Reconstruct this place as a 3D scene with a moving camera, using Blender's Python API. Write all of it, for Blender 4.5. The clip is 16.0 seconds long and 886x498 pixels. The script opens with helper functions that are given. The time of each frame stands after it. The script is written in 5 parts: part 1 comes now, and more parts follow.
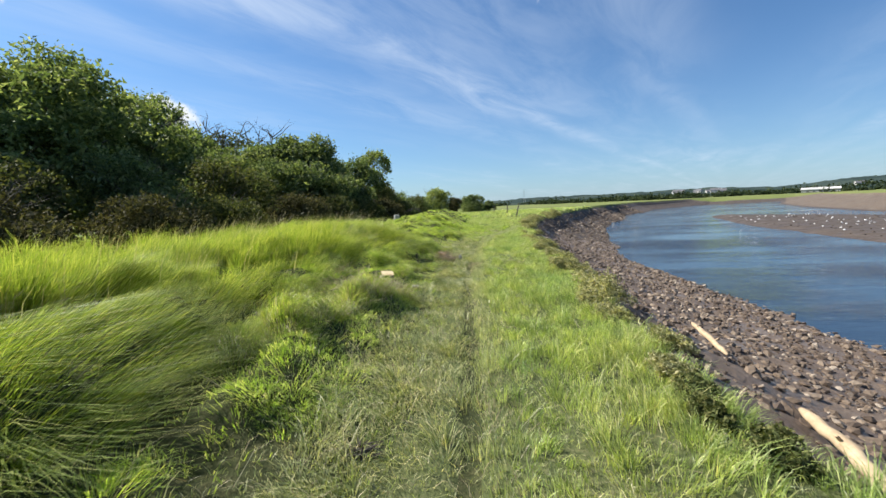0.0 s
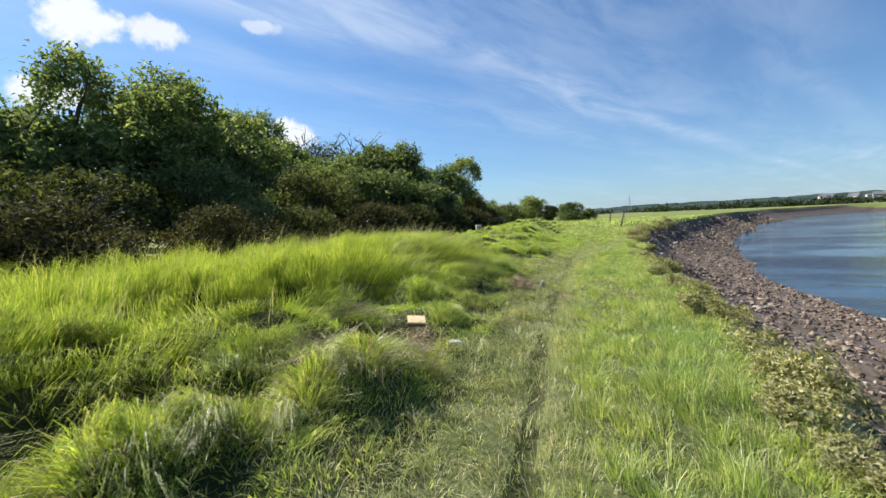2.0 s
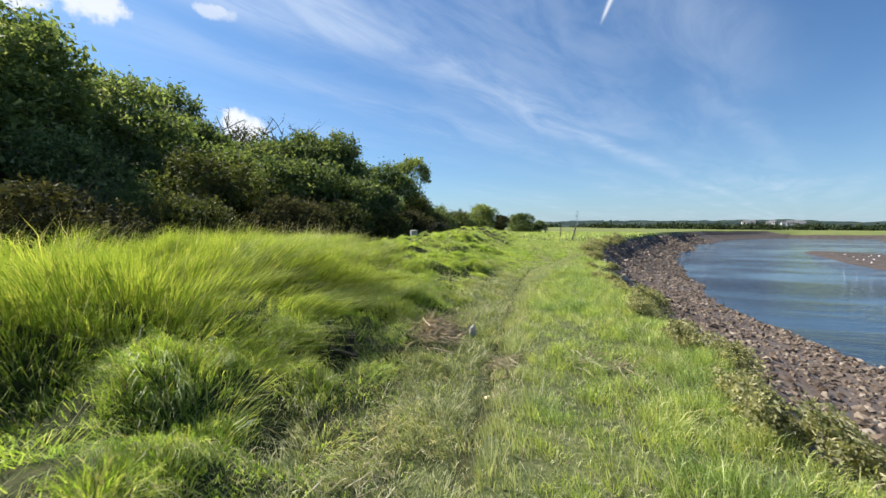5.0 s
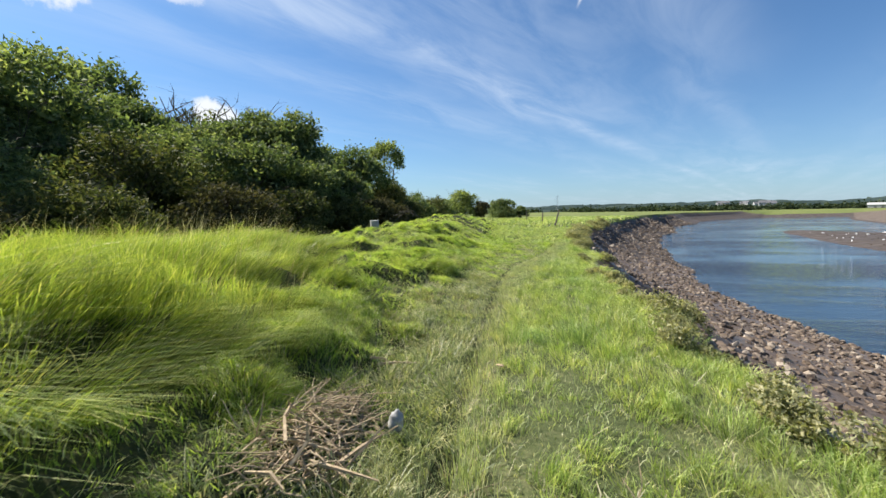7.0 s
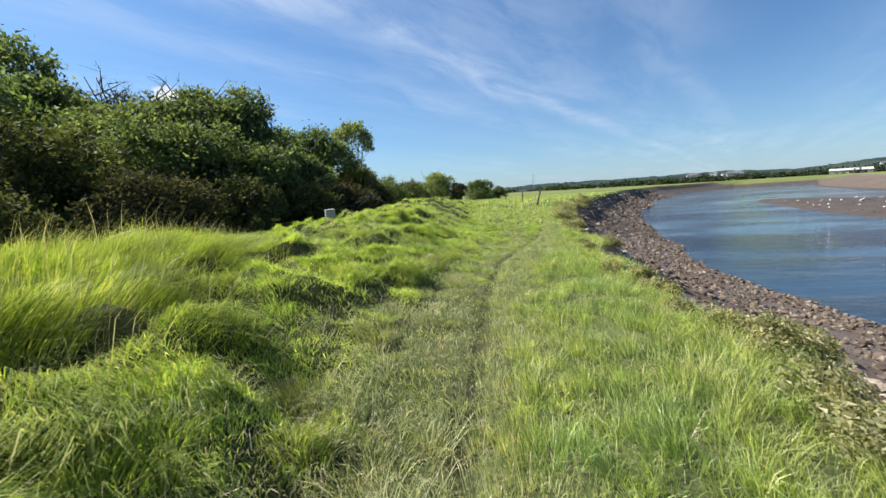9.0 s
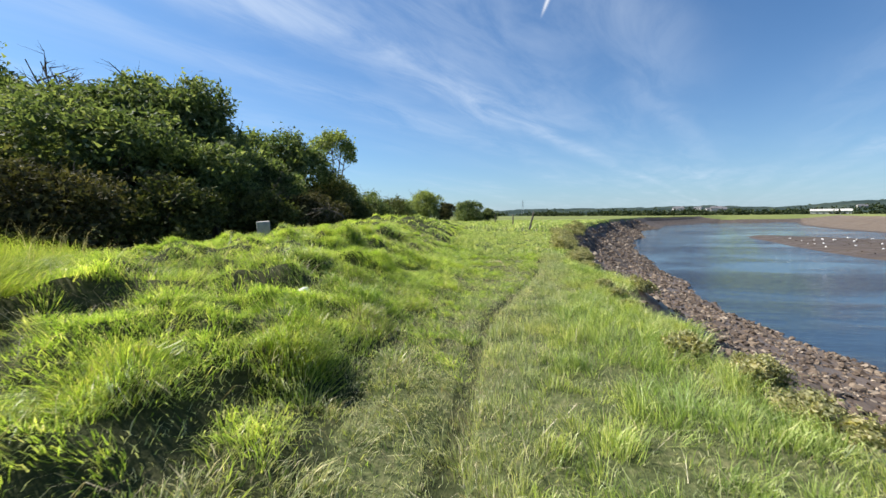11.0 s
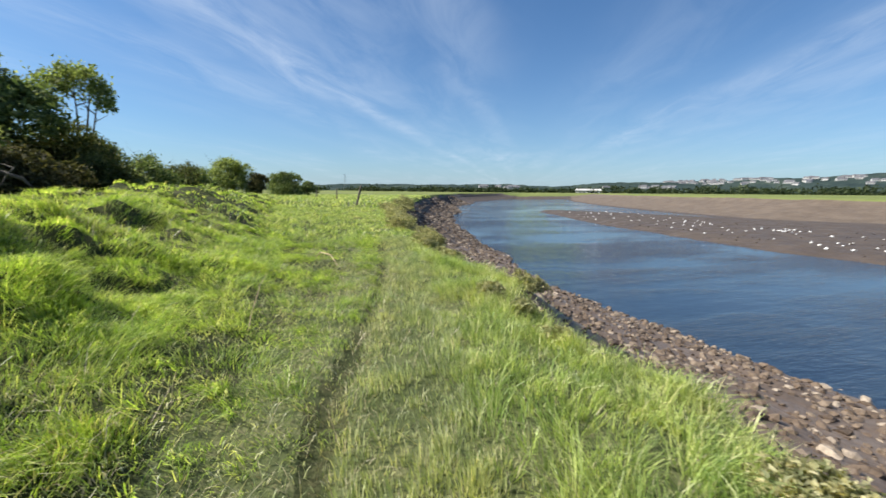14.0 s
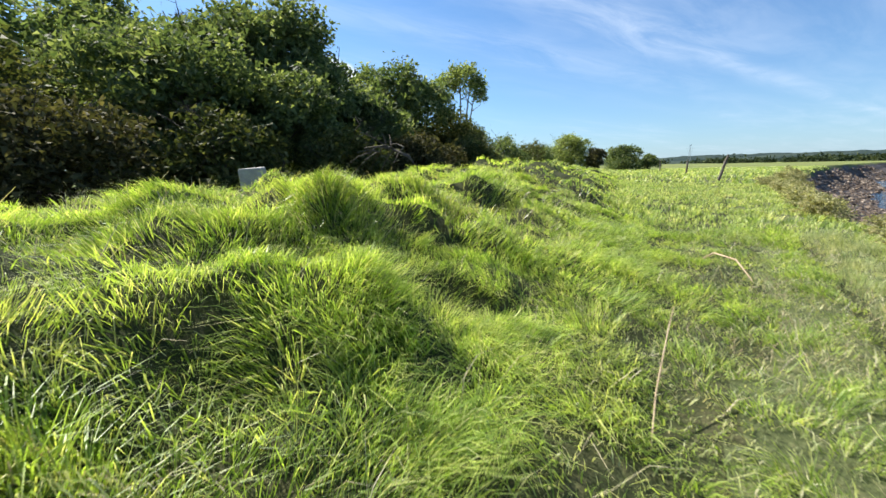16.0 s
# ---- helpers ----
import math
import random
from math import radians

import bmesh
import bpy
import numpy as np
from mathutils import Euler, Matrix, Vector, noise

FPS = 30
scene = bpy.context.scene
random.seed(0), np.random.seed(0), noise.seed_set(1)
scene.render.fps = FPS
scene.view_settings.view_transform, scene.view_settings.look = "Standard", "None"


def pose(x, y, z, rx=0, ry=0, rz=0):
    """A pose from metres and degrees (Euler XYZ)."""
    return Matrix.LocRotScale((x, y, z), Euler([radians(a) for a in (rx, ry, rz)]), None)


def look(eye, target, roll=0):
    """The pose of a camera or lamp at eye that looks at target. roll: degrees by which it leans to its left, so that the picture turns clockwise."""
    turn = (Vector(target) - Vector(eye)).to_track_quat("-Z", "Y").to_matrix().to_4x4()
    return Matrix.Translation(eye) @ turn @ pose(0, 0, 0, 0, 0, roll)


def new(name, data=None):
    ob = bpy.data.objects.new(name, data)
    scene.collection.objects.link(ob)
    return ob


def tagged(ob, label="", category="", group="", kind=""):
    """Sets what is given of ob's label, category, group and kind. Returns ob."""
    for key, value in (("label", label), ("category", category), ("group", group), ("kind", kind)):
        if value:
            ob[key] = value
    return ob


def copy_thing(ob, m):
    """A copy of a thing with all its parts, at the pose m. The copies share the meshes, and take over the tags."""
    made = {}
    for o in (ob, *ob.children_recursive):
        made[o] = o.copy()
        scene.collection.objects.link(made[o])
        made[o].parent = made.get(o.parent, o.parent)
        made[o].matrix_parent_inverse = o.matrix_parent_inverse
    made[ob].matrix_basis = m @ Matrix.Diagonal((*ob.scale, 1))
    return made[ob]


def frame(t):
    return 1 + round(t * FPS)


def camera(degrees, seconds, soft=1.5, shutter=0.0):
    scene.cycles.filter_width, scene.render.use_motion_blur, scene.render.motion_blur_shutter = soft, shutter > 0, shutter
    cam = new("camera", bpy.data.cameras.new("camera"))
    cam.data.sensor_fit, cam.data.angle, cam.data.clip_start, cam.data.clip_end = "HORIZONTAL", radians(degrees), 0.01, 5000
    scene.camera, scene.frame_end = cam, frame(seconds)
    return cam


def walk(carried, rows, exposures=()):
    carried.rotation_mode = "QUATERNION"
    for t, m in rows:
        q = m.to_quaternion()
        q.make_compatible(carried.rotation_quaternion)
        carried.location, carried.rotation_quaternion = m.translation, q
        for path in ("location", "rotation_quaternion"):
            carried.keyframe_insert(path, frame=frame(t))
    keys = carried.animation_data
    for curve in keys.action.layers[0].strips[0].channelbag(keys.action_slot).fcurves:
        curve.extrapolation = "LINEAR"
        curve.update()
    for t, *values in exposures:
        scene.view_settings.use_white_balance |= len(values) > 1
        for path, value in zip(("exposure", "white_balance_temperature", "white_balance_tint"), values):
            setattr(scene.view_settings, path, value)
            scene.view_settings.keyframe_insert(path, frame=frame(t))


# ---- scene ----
cam = camera(94.1, 16.0, shutter=0.15)
PATH = [
    (0, (0.627, 0.696, 1.64), (0.429, 2.677, 1.442), -2.6),
    (0.5, (0.758, 1.517, 1.643), (0.457, 3.481, 1.418), -3.3),
    (1, (0.754, 2.296, 1.623), (0.312, 4.237, 1.438), -3.7),
    (1.5, (0.766, 2.888, 1.648), (0.218, 4.807, 1.511), -3.6),
    (2, (0.795, 3.579, 1.673), (0.151, 5.467, 1.537), -2.7),
    (2.5, (0.742, 4.262, 1.673), (0.121, 6.158, 1.547), -2.5),
    (3, (0.753, 4.951, 1.614), (0.152, 6.854, 1.492), -2.6),
    (3.5, (0.717, 5.595, 1.609), (0.171, 7.515, 1.483), -1.6),
    (4, (0.691, 6.276, 1.589), (0.247, 8.223, 1.476), 0.6),
    (4.2, (0.665, 6.561, 1.537), (0.229, 8.511, 1.441), 1.1),
    (6.3, (0.678, 9.34, 1.588), (0.301, 11.297, 1.425), -1.4),
    (6.5, (0.689, 9.64, 1.555), (0.332, 11.601, 1.386), -1.1),
    (7, (0.713, 10.441, 1.569), (0.375, 12.404, 1.397), -0.9),
    (7.5, (0.658, 11.136, 1.602), (0.318, 13.1, 1.435), -0.6),
    (8, (0.679, 11.843, 1.556), (0.259, 13.79, 1.38), -1.3),
    (8.5, (0.603, 12.492, 1.477), (0.252, 14.446, 1.237), -2.6),
    (9, (0.503, 13.131, 1.546), (0.262, 15.101, 1.292), -3.4),
    (9.2, (0.527, 13.404, 1.514), (0.282, 15.373, 1.266), -2.9),
    (11.3, (0.537, 16.923, 1.431), (0.381, 18.911, 1.277), 0.2),
    (11.5, (0.535, 17.177, 1.433), (0.42, 19.168, 1.282), -0.0),
    (12, (0.541, 17.776, 1.417), (0.512, 19.772, 1.296), 0.2),
    (12.5, (0.546, 18.349, 1.383), (0.924, 20.312, 1.297), 1.5),
    (13, (0.705, 18.875, 1.406), (1.9, 20.478, 1.451), 2.3),
    (13.5, (0.704, 19.437, 1.362), (1.751, 21.138, 1.256), 2.5),
    (14, (0.619, 19.903, 1.354), (1.267, 21.775, 1.075), 0.5),
    (14.5, (0.585, 20.44, 1.331), (0.686, 22.402, 0.956), -0.6),
    (15, (0.413, 20.95, 1.282), (0.093, 22.871, 0.826), -0.5),
    (15.5, (0.259, 21.448, 1.24), (-0.343, 23.303, 0.797), -0.6),
    (16, (0.002, 21.988, 1.28), (-0.817, 23.772, 0.896), -1.2),
]
walk(cam, [(t, look(eye, target, roll)) for t, eye, target, roll in PATH], exposures=((0, 1.0), (12.4, 1.0), (13, 0.8), (13.6, 0.86), (14.5, 1.05), (16, 1.25)))


# ---------------------------------------------------------------- sun, sky, exposure
SUN_AZ, SUN_EL = -74.0, 46.0
sun_dir = Vector((math.sin(radians(SUN_AZ)) * math.cos(radians(SUN_EL)), math.cos(radians(SUN_AZ)) * math.cos(radians(SUN_EL)), math.sin(radians(SUN_EL))))
sun_data = bpy.data.lights.new("sun", "SUN")
sun_data.energy, sun_data.angle, sun_data.color = 5.0, radians(0.55), (1.0, 0.95, 0.86)
sun = new("sun", sun_data)
sun.matrix_world = look(sun_dir * 100, (0, 0, 0))


class Nodes:
    """Short hand for building a node tree."""

    def __init__(self, tree):
        self.tree = tree
        tree.nodes.clear()

    def add(self, kind, **props):
        n = self.tree.nodes.new(kind)
        ins = props.pop("ins", {})
        for k, v in props.items():
            setattr(n, k, v)
        for k, v in ins.items():
            if isinstance(v, bpy.types.NodeSocket):
                self.tree.links.new(v, n.inputs[k])
            else:
                n.inputs[k].default_value = v
        return n

    def math(self, op, a, b=0.0, c=0.0):
        return self.add("ShaderNodeMath", operation=op, ins={0: a, 1: b, 2: c}).outputs[0]

    def mix(self, fac, a, b, mode="MIX"):
        return self.add("ShaderNodeMix", data_type="RGBA", blend_type=mode, ins={0: fac, 6: a, 7: b}).outputs[2]

    def noise(self, vec, scale, detail=3.0, rough=0.5, distort=0.0):
        return self.add("ShaderNodeTexNoise", ins={"Vector": vec, "Scale": scale, "Detail": detail, "Roughness": rough, "Distortion": distort}).outputs["Fac"]

    def range(self, v, a, b, c=0.0, d=1.0):
        return self.add("ShaderNodeMapRange", interpolation_type="SMOOTHSTEP", ins={"Value": v, "From Min": a, "From Max": b, "To Min": c, "To Max": d}).outputs[0]

    def ramp(self, fac, stops):
        n = self.add("ShaderNodeValToRGB", ins={"Fac": fac})
        while len(n.color_ramp.elements) < len(stops):
            n.color_ramp.elements.new(0.5)
        for e, (p, c) in zip(n.color_ramp.elements, stops):
            e.position, e.color = p, (*c, 1)
        return n.outputs["Color"]


def build_world():
    world = bpy.data.worlds.new("sky")
    scene.world = world
    world.use_nodes = True
    k = Nodes(world.node_tree)
    sky = k.add("ShaderNodeTexSky", sky_type="NISHITA", sun_disc=False, sun_elevation=radians(SUN_EL), sun_rotation=radians(SUN_AZ % 360), altitude=10.0, air_density=1.0, dust_density=0.6, ozone_density=1.6)
    way = k.add("ShaderNodeTexCoord").outputs["Generated"]
    s = k.add("ShaderNodeSeparateXYZ", ins={0: way})
    x, y, z = s.outputs
    a = radians(29)
    up = k.math("MAXIMUM", z, 0.015)
    high = k.math("ADD", up, 0.05)
    along = k.math("DIVIDE", k.math("ADD", k.math("MULTIPLY", x, math.sin(a)), k.math("MULTIPLY", y, math.cos(a))), high)
    side = k.math("DIVIDE", k.math("SUBTRACT", k.math("MULTIPLY", x, math.cos(a)), k.math("MULTIPLY", y, math.sin(a))), up)
    side_s = k.math("DIVIDE", k.math("SUBTRACT", k.math("MULTIPLY", x, math.cos(a)), k.math("MULTIPLY", y, math.sin(a))), high)
    flat = k.add("ShaderNodeCombineXYZ", ins={0: k.math("MULTIPLY", along, 0.35), 1: side_s, 2: 0.0}).outputs[0]
    wob = k.noise(flat, 1.1, 2)
    fine = k.noise(flat, 3.2, 6, 0.62, 0.6)
    broad = k.noise(flat, 0.55, 5, 0.58, 0.4)
    veil = k.math("MULTIPLY", k.range(broad, 0.42, 0.75), k.range(fine, 0.30, 0.75))
    cover = k.math("MULTIPLY", veil, 0.42)
    # the long streaks of cirrus, which all run the same way
    for centre, width, power in ((-1.86, 0.22, 0.75), (-1.25, 0.30, 0.22), (-2.75, 0.38, 0.3), (-3.9, 0.55, 0.16), (-0.35, 0.25, 0.28), (0.9, 0.35, 0.16), (1.95, 0.28, 0.42), (2.7, 0.4, 0.4), (3.8, 0.7, 0.3), (5.6, 0.9, 0.3)):
        off = k.math("DIVIDE", k.math("SUBTRACT", k.math("ADD", side, k.math("MULTIPLY", k.math("SUBTRACT", wob, 0.5), 0.9)), centre), width)
        bell = k.math("POWER", 2.718, k.math("MULTIPLY", k.math("MULTIPLY", off, off), -1.0))
        cover = k.math("ADD", cover, k.math("MULTIPLY", k.math("MULTIPLY", bell, power), k.math("MULTIPLY", k.range(fine, 0.25, 0.7, 0.2, 1.0), k.range(z, 0.06, 0.24, 0.4, 1.0))))
    # pale haze towards the horizon
    haze = k.math("POWER", 2.718, k.math("MULTIPLY", up, -9.0))
    # a few small heaps of cloud
    puffs = None
    rough = k.noise(way, 22.0, 5, 0.6)
    for az, el, wide, tall, power in ((-58.5, 21.6, 4.4, 2.4, 1.0), (-51.8, 21.5, 3.0, 1.6, 0.9), (-40.5, 23.6, 2.0, 0.8, 0.55), (-37.6, 11.6, 2.8, 2.4, 1.0), (-61.0, 14.0, 3.4, 1.8, 1.0), (71.5, 3.4, 1.3, 0.75, 0.9), (-75.0, 18.0, 6.0, 3.0, 0.8), (76.0, 4.2, 2.5, 0.5, 0.4)):
        c = Vector((math.sin(radians(az)) * math.cos(radians(el)), math.cos(radians(az)) * math.cos(radians(el)), math.sin(radians(el))))
        d = k.add("ShaderNodeVectorMath", operation="SUBTRACT", ins={0: way, 1: c}).outputs[0]
        r = Vector((math.cos(radians(az)), -math.sin(radians(az)), 0))
        dx = k.math("DIVIDE", k.add("ShaderNodeVectorMath", operation="DOT_PRODUCT", ins={0: d, 1: r}).outputs["Value"], math.tan(radians(wide)))
        dz = k.math("DIVIDE", k.math("SUBTRACT", z, c.z), math.tan(radians(tall)))
        front = k.add("ShaderNodeVectorMath", operation="DOT_PRODUCT", ins={0: way, 1: c}).outputs["Value"]
        dist = k.math("ADD", k.math("ADD", k.math("MULTIPLY", dx, dx), k.math("MULTIPLY", dz, dz)), k.math("MULTIPLY", k.math("LESS_THAN", front, 0.5), 9.0))
        body = k.range(k.math("ADD", dist, k.math("MULTIPLY", k.math("SUBTRACT", rough, 0.5), 3.6)), 1.0, 0.1, 0.0, power)
        puffs = body if puffs is None else k.math("MAXIMUM", puffs, body)
    deep = k.mix(1.0, sky.outputs[0], (0.59, 0.91, 1.20, 1), "MULTIPLY")
    col = k.mix(k.math("MULTIPLY", haze, 0.5), deep, (5.4, 6.6, 8.2, 1))
    col = k.mix(k.math("MINIMUM", k.math("MULTIPLY", cover, 0.62), 0.85), col, (7.0, 8.0, 9.4, 1))
    col = k.mix(k.math("MULTIPLY", puffs, 0.9), col, (9.2, 9.4, 9.6, 1))
    # contrail, a short straight stroke
    a0, a1 = [Vector((math.sin(radians(az)) * math.cos(radians(el)), math.cos(radians(az)) * math.cos(radians(el)), math.sin(radians(el)))) for az, el in ((7.8, 23.8), (11.2, 30.5))]
    run = (a1 - a0).normalized()
    off = k.add("ShaderNodeVectorMath", operation="SUBTRACT", ins={0: way, 1: a0}).outputs[0]
    t = k.math("DIVIDE", k.add("ShaderNodeVectorMath", operation="DOT_PRODUCT", ins={0: off, 1: run}).outputs["Value"], (a1 - a0).length)
    cross = k.add("ShaderNodeVectorMath", operation="DOT_PRODUCT", ins={0: off, 1: run.cross(a0).normalized()}).outputs["Value"]
    thin = k.math("DIVIDE", cross, k.math("ADD", 0.002, k.math("MULTIPLY", t, 0.006)))
    stroke = k.math("MULTIPLY", k.math("POWER", 2.718, k.math("MULTIPLY", k.math("MULTIPLY", thin, thin), -1.0)), k.math("MULTIPLY", k.range(t, 0.0, 0.25), k.range(t, 1.4, 1.0)))
    col = k.mix(k.math("MULTIPLY", stroke, 0.75), col, (9.0, 9.3, 9.8, 1))
    bg = k.add("ShaderNodeBackground", ins={"Color": col, "Strength": 0.056})
    out = k.add("ShaderNodeOutputWorld")
    world.node_tree.links.new(bg.outputs[0], out.inputs[0])


build_world()


# ---------------------------------------------------------------- materials
def material(name, build):
    m = bpy.data.materials.new(name)
    m.use_nodes = True
    k = Nodes(m.node_tree)
    shader = build(k)
    out = k.add("ShaderNodeOutputMaterial")
    m.node_tree.links.new(shader, out.inputs[0])
    return m


def where(k):
    return k.add("ShaderNodeNewGeometry").outputs["Position"]


def bumped(k, height, strength, distance):
    return k.add("ShaderNodeBump", ins={"Height": height, "Strength": strength, "Distance": distance}).outputs[0]


def solid(stops, scale, rough=0.85, bump=0.4, bump_scale=None, dist=0.02, metal=0.0, spec=0.3, stretch=(1, 1, 1)):
    """A mottled solid surface: colours by noise at two scales, with a fine relief."""

    def build(k):
        p = k.add("ShaderNodeMapping", ins={"Vector": where(k), "Scale": stretch}).outputs[0]
        big = k.noise(p, scale, 4, 0.6)
        small = k.noise(p, scale * 7, 5, 0.65)
        col = k.ramp(k.math("ADD", k.math("MULTIPLY", big, 0.6), k.math("MULTIPLY", small, 0.4)), stops)
        nrm = bumped(k, k.noise(p, bump_scale or scale * 5, 6, 0.7), bump, dist)
        return k.add("ShaderNodeBsdfPrincipled", ins={"Base Color": col, "Roughness": rough, "Metallic": metal, "Specular IOR Level": spec, "Normal": nrm}).outputs[0]

    return build


def leafy(stops, patch_scale, patch_low, patch_high, through_light=0.45, gloss=0.5, rough=0.42, dry=0.0, warmth=(1.4, 1.45, 0.68)):
    """Blades and leaves: colour by piece and by patch, with light coming through."""

    def build(k):
        geo = k.add("ShaderNodeNewGeometry")
        col = k.ramp(geo.outputs["Random Per Island"], stops)
        patch = k.noise(geo.outputs["Position"], patch_scale, 3, 0.55)
        col = k.mix(1.0, col, k.ramp(patch, ((0.3, patch_low), (0.7, patch_high))), "MULTIPLY")
        clump = k.noise(geo.outputs["Position"], patch_scale * 7, 2, 0.5)
        col = k.mix(1.0, col, k.ramp(clump, ((0.32, (0.55, 0.62, 0.58)), (0.68, (1.35, 1.3, 1.25)))), "MULTIPLY")
        if dry:
            old = k.range(k.noise(geo.outputs["Position"], patch_scale * 1.4, 4, 0.6), 0.5, 0.72, 0.0, dry)
            col = k.mix(old, col, (0.47, 0.41, 0.21, 1))
        front = k.add("ShaderNodeBsdfPrincipled", ins={"Base Color": col, "Roughness": rough, "Specular IOR Level": gloss})
        warm = k.mix(1.0, col, (*warmth, 1), "MULTIPLY")
        back = k.add("ShaderNodeBsdfTranslucent", ins={"Color": warm})
        return k.add("ShaderNodeMixShader", ins={0: through_light, 1: front.outputs[0], 2: back.outputs[0]}).outputs[0]

    return build


def ground_grass(k):
    p = where(k)
    big, small = k.noise(p, 0.9, 4, 0.6), k.noise(p, 14, 5, 0.7)
    col = k.ramp(k.math("ADD", k.math("MULTIPLY", big, 0.45), k.math("MULTIPLY", small, 0.55)), ((0.3, (0.018, 0.024, 0.010)), (0.5, (0.042, 0.050, 0.020)), (0.7, (0.105, 0.098, 0.048))))
    return k.add("ShaderNodeBsdfPrincipled", ins={"Base Color": col, "Roughness": 0.95, "Specular IOR Level": 0.1, "Normal": bumped(k, small, 0.8, 0.05)}).outputs[0]


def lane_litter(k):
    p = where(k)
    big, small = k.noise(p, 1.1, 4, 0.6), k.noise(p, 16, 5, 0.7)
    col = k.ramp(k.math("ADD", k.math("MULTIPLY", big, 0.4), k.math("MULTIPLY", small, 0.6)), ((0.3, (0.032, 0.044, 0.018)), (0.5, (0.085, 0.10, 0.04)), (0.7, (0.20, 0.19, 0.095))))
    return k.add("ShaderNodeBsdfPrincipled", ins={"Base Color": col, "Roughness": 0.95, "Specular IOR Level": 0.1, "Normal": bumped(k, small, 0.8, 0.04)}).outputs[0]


def field_grass(k):
    p = where(k)
    big, small = k.noise(p, 0.03, 4, 0.6), k.noise(p, 0.6, 5, 0.7)
    col = k.ramp(k.math("ADD", k.math("MULTIPLY", big, 0.6), k.math("MULTIPLY", small, 0.4)), ((0.3, (0.085, 0.115, 0.035)), (0.5, (0.145, 0.17, 0.055)), (0.7, (0.21, 0.20, 0.08))))
    return k.add("ShaderNodeBsdfPrincipled", ins={"Base Color": col, "Roughness": 0.95, "Specular IOR Level": 0.1, "Normal": bumped(k, small, 0.6, 0.1)}).outputs[0]


def wet_mud(dark, mid, pale, rough_a, rough_b):
    def build(k):
        p = where(k)
        big, small = k.noise(p, 0.35, 4, 0.6), k.noise(p, 5.0, 6, 0.65)
        col = k.ramp(k.math("ADD", k.math("MULTIPLY", big, 0.5), k.math("MULTIPLY", small, 0.5)), ((0.32, dark), (0.5, mid), (0.68, pale)))
        wet = k.range(k.noise(p, 0.8, 3, 0.5), 0.42, 0.62)
        rough = k.math("ADD", k.math("MULTIPLY", wet, rough_b - rough_a), rough_a)
        return k.add("ShaderNodeBsdfPrincipled", ins={"Base Color": col, "Roughness": rough, "Specular IOR Level": 0.4, "Normal": bumped(k, small, 0.7, 0.08)}).outputs[0]

    return build


def river_water(k):
    pos = where(k)
    p = k.add("ShaderNodeMapping", ins={"Vector": pos, "Rotation": (0, 0, radians(-12)), "Scale": (0.45, 1.7, 1.0)}).outputs[0]
    calm = k.range(k.noise(k.add("ShaderNodeMapping", ins={"Vector": pos, "Scale": (0.6, 1.6, 1.0)}).outputs[0], 0.07, 4, 0.6), 0.38, 0.66, 0.12, 1.0)
    wave = k.math("ADD", k.noise(p, 1.3, 4, 0.65, 0.5), k.math("MULTIPLY", k.noise(p, 3.4, 4, 0.65), 1.0))
    nrm = bumped(k, k.math("MULTIPLY", wave, calm), 1.0, 0.085)
    return k.add("ShaderNodeBsdfPrincipled", ins={"Base Color": (0.016, 0.029, 0.050, 1), "Roughness": 0.04, "IOR": 1.333, "Specular IOR Level": 0.6, "Normal": nrm}).outputs[0]


def stone_look(k):
    geo = k.add("ShaderNodeNewGeometry")
    one = k.add("ShaderNodeObjectInfo").outputs["Random"]
    key = k.math("FRACT", k.math("ADD", geo.outputs["Random Per Island"], one))
    p = geo.outputs["Position"]
    small = k.noise(p, 18, 5, 0.65)
    col = k.ramp(key, ((0.0, (0.055, 0.038, 0.026)), (0.3, (0.098, 0.070, 0.049)), (0.6, (0.145, 0.108, 0.077)), (0.85, (0.205, 0.163, 0.122)), (1.0, (0.34, 0.29, 0.235))))
    col = k.mix(1.0, col, k.ramp(small, ((0.3, (0.6, 0.58, 0.55)), (0.7, (1.25, 1.2, 1.15)))), "MULTIPLY")
    return k.add("ShaderNodeBsdfPrincipled", ins={"Base Color": col, "Roughness": k.range(small, 0.3, 0.7, 0.45, 0.85), "Specular IOR Level": 0.4, "Normal": bumped(k, small, 0.6, 0.03)}).outputs[0]


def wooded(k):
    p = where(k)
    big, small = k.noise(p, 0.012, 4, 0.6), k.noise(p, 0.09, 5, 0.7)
    # woodland greens pulled to blue-grey: the haze of distance is in the colour
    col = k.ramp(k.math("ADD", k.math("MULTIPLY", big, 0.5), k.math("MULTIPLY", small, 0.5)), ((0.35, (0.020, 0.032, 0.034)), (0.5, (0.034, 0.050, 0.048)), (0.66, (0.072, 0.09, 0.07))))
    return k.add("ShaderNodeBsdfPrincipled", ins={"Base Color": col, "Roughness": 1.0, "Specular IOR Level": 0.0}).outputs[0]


M = {}
M["turf_ground"] = material("turf_ground", ground_grass)
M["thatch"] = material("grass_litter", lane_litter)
M["field"] = material("field", field_grass)
M["mud"] = material("bank_mud", wet_mud((0.078, 0.055, 0.039), (0.125, 0.090, 0.066), (0.185, 0.142, 0.108), 0.8, 0.4))
M["flat_mud"] = material("flat_mud", wet_mud((0.045, 0.033, 0.026), (0.068, 0.051, 0.040), (0.098, 0.075, 0.059), 0.9, 0.6))
M["far_mud"] = material("far_mud", wet_mud((0.075, 0.056, 0.040), (0.115, 0.086, 0.062), (0.165, 0.128, 0.094), 0.9, 0.65))
M["water"] = material("river_water", river_water)
M["stone"] = material("stone", stone_look)
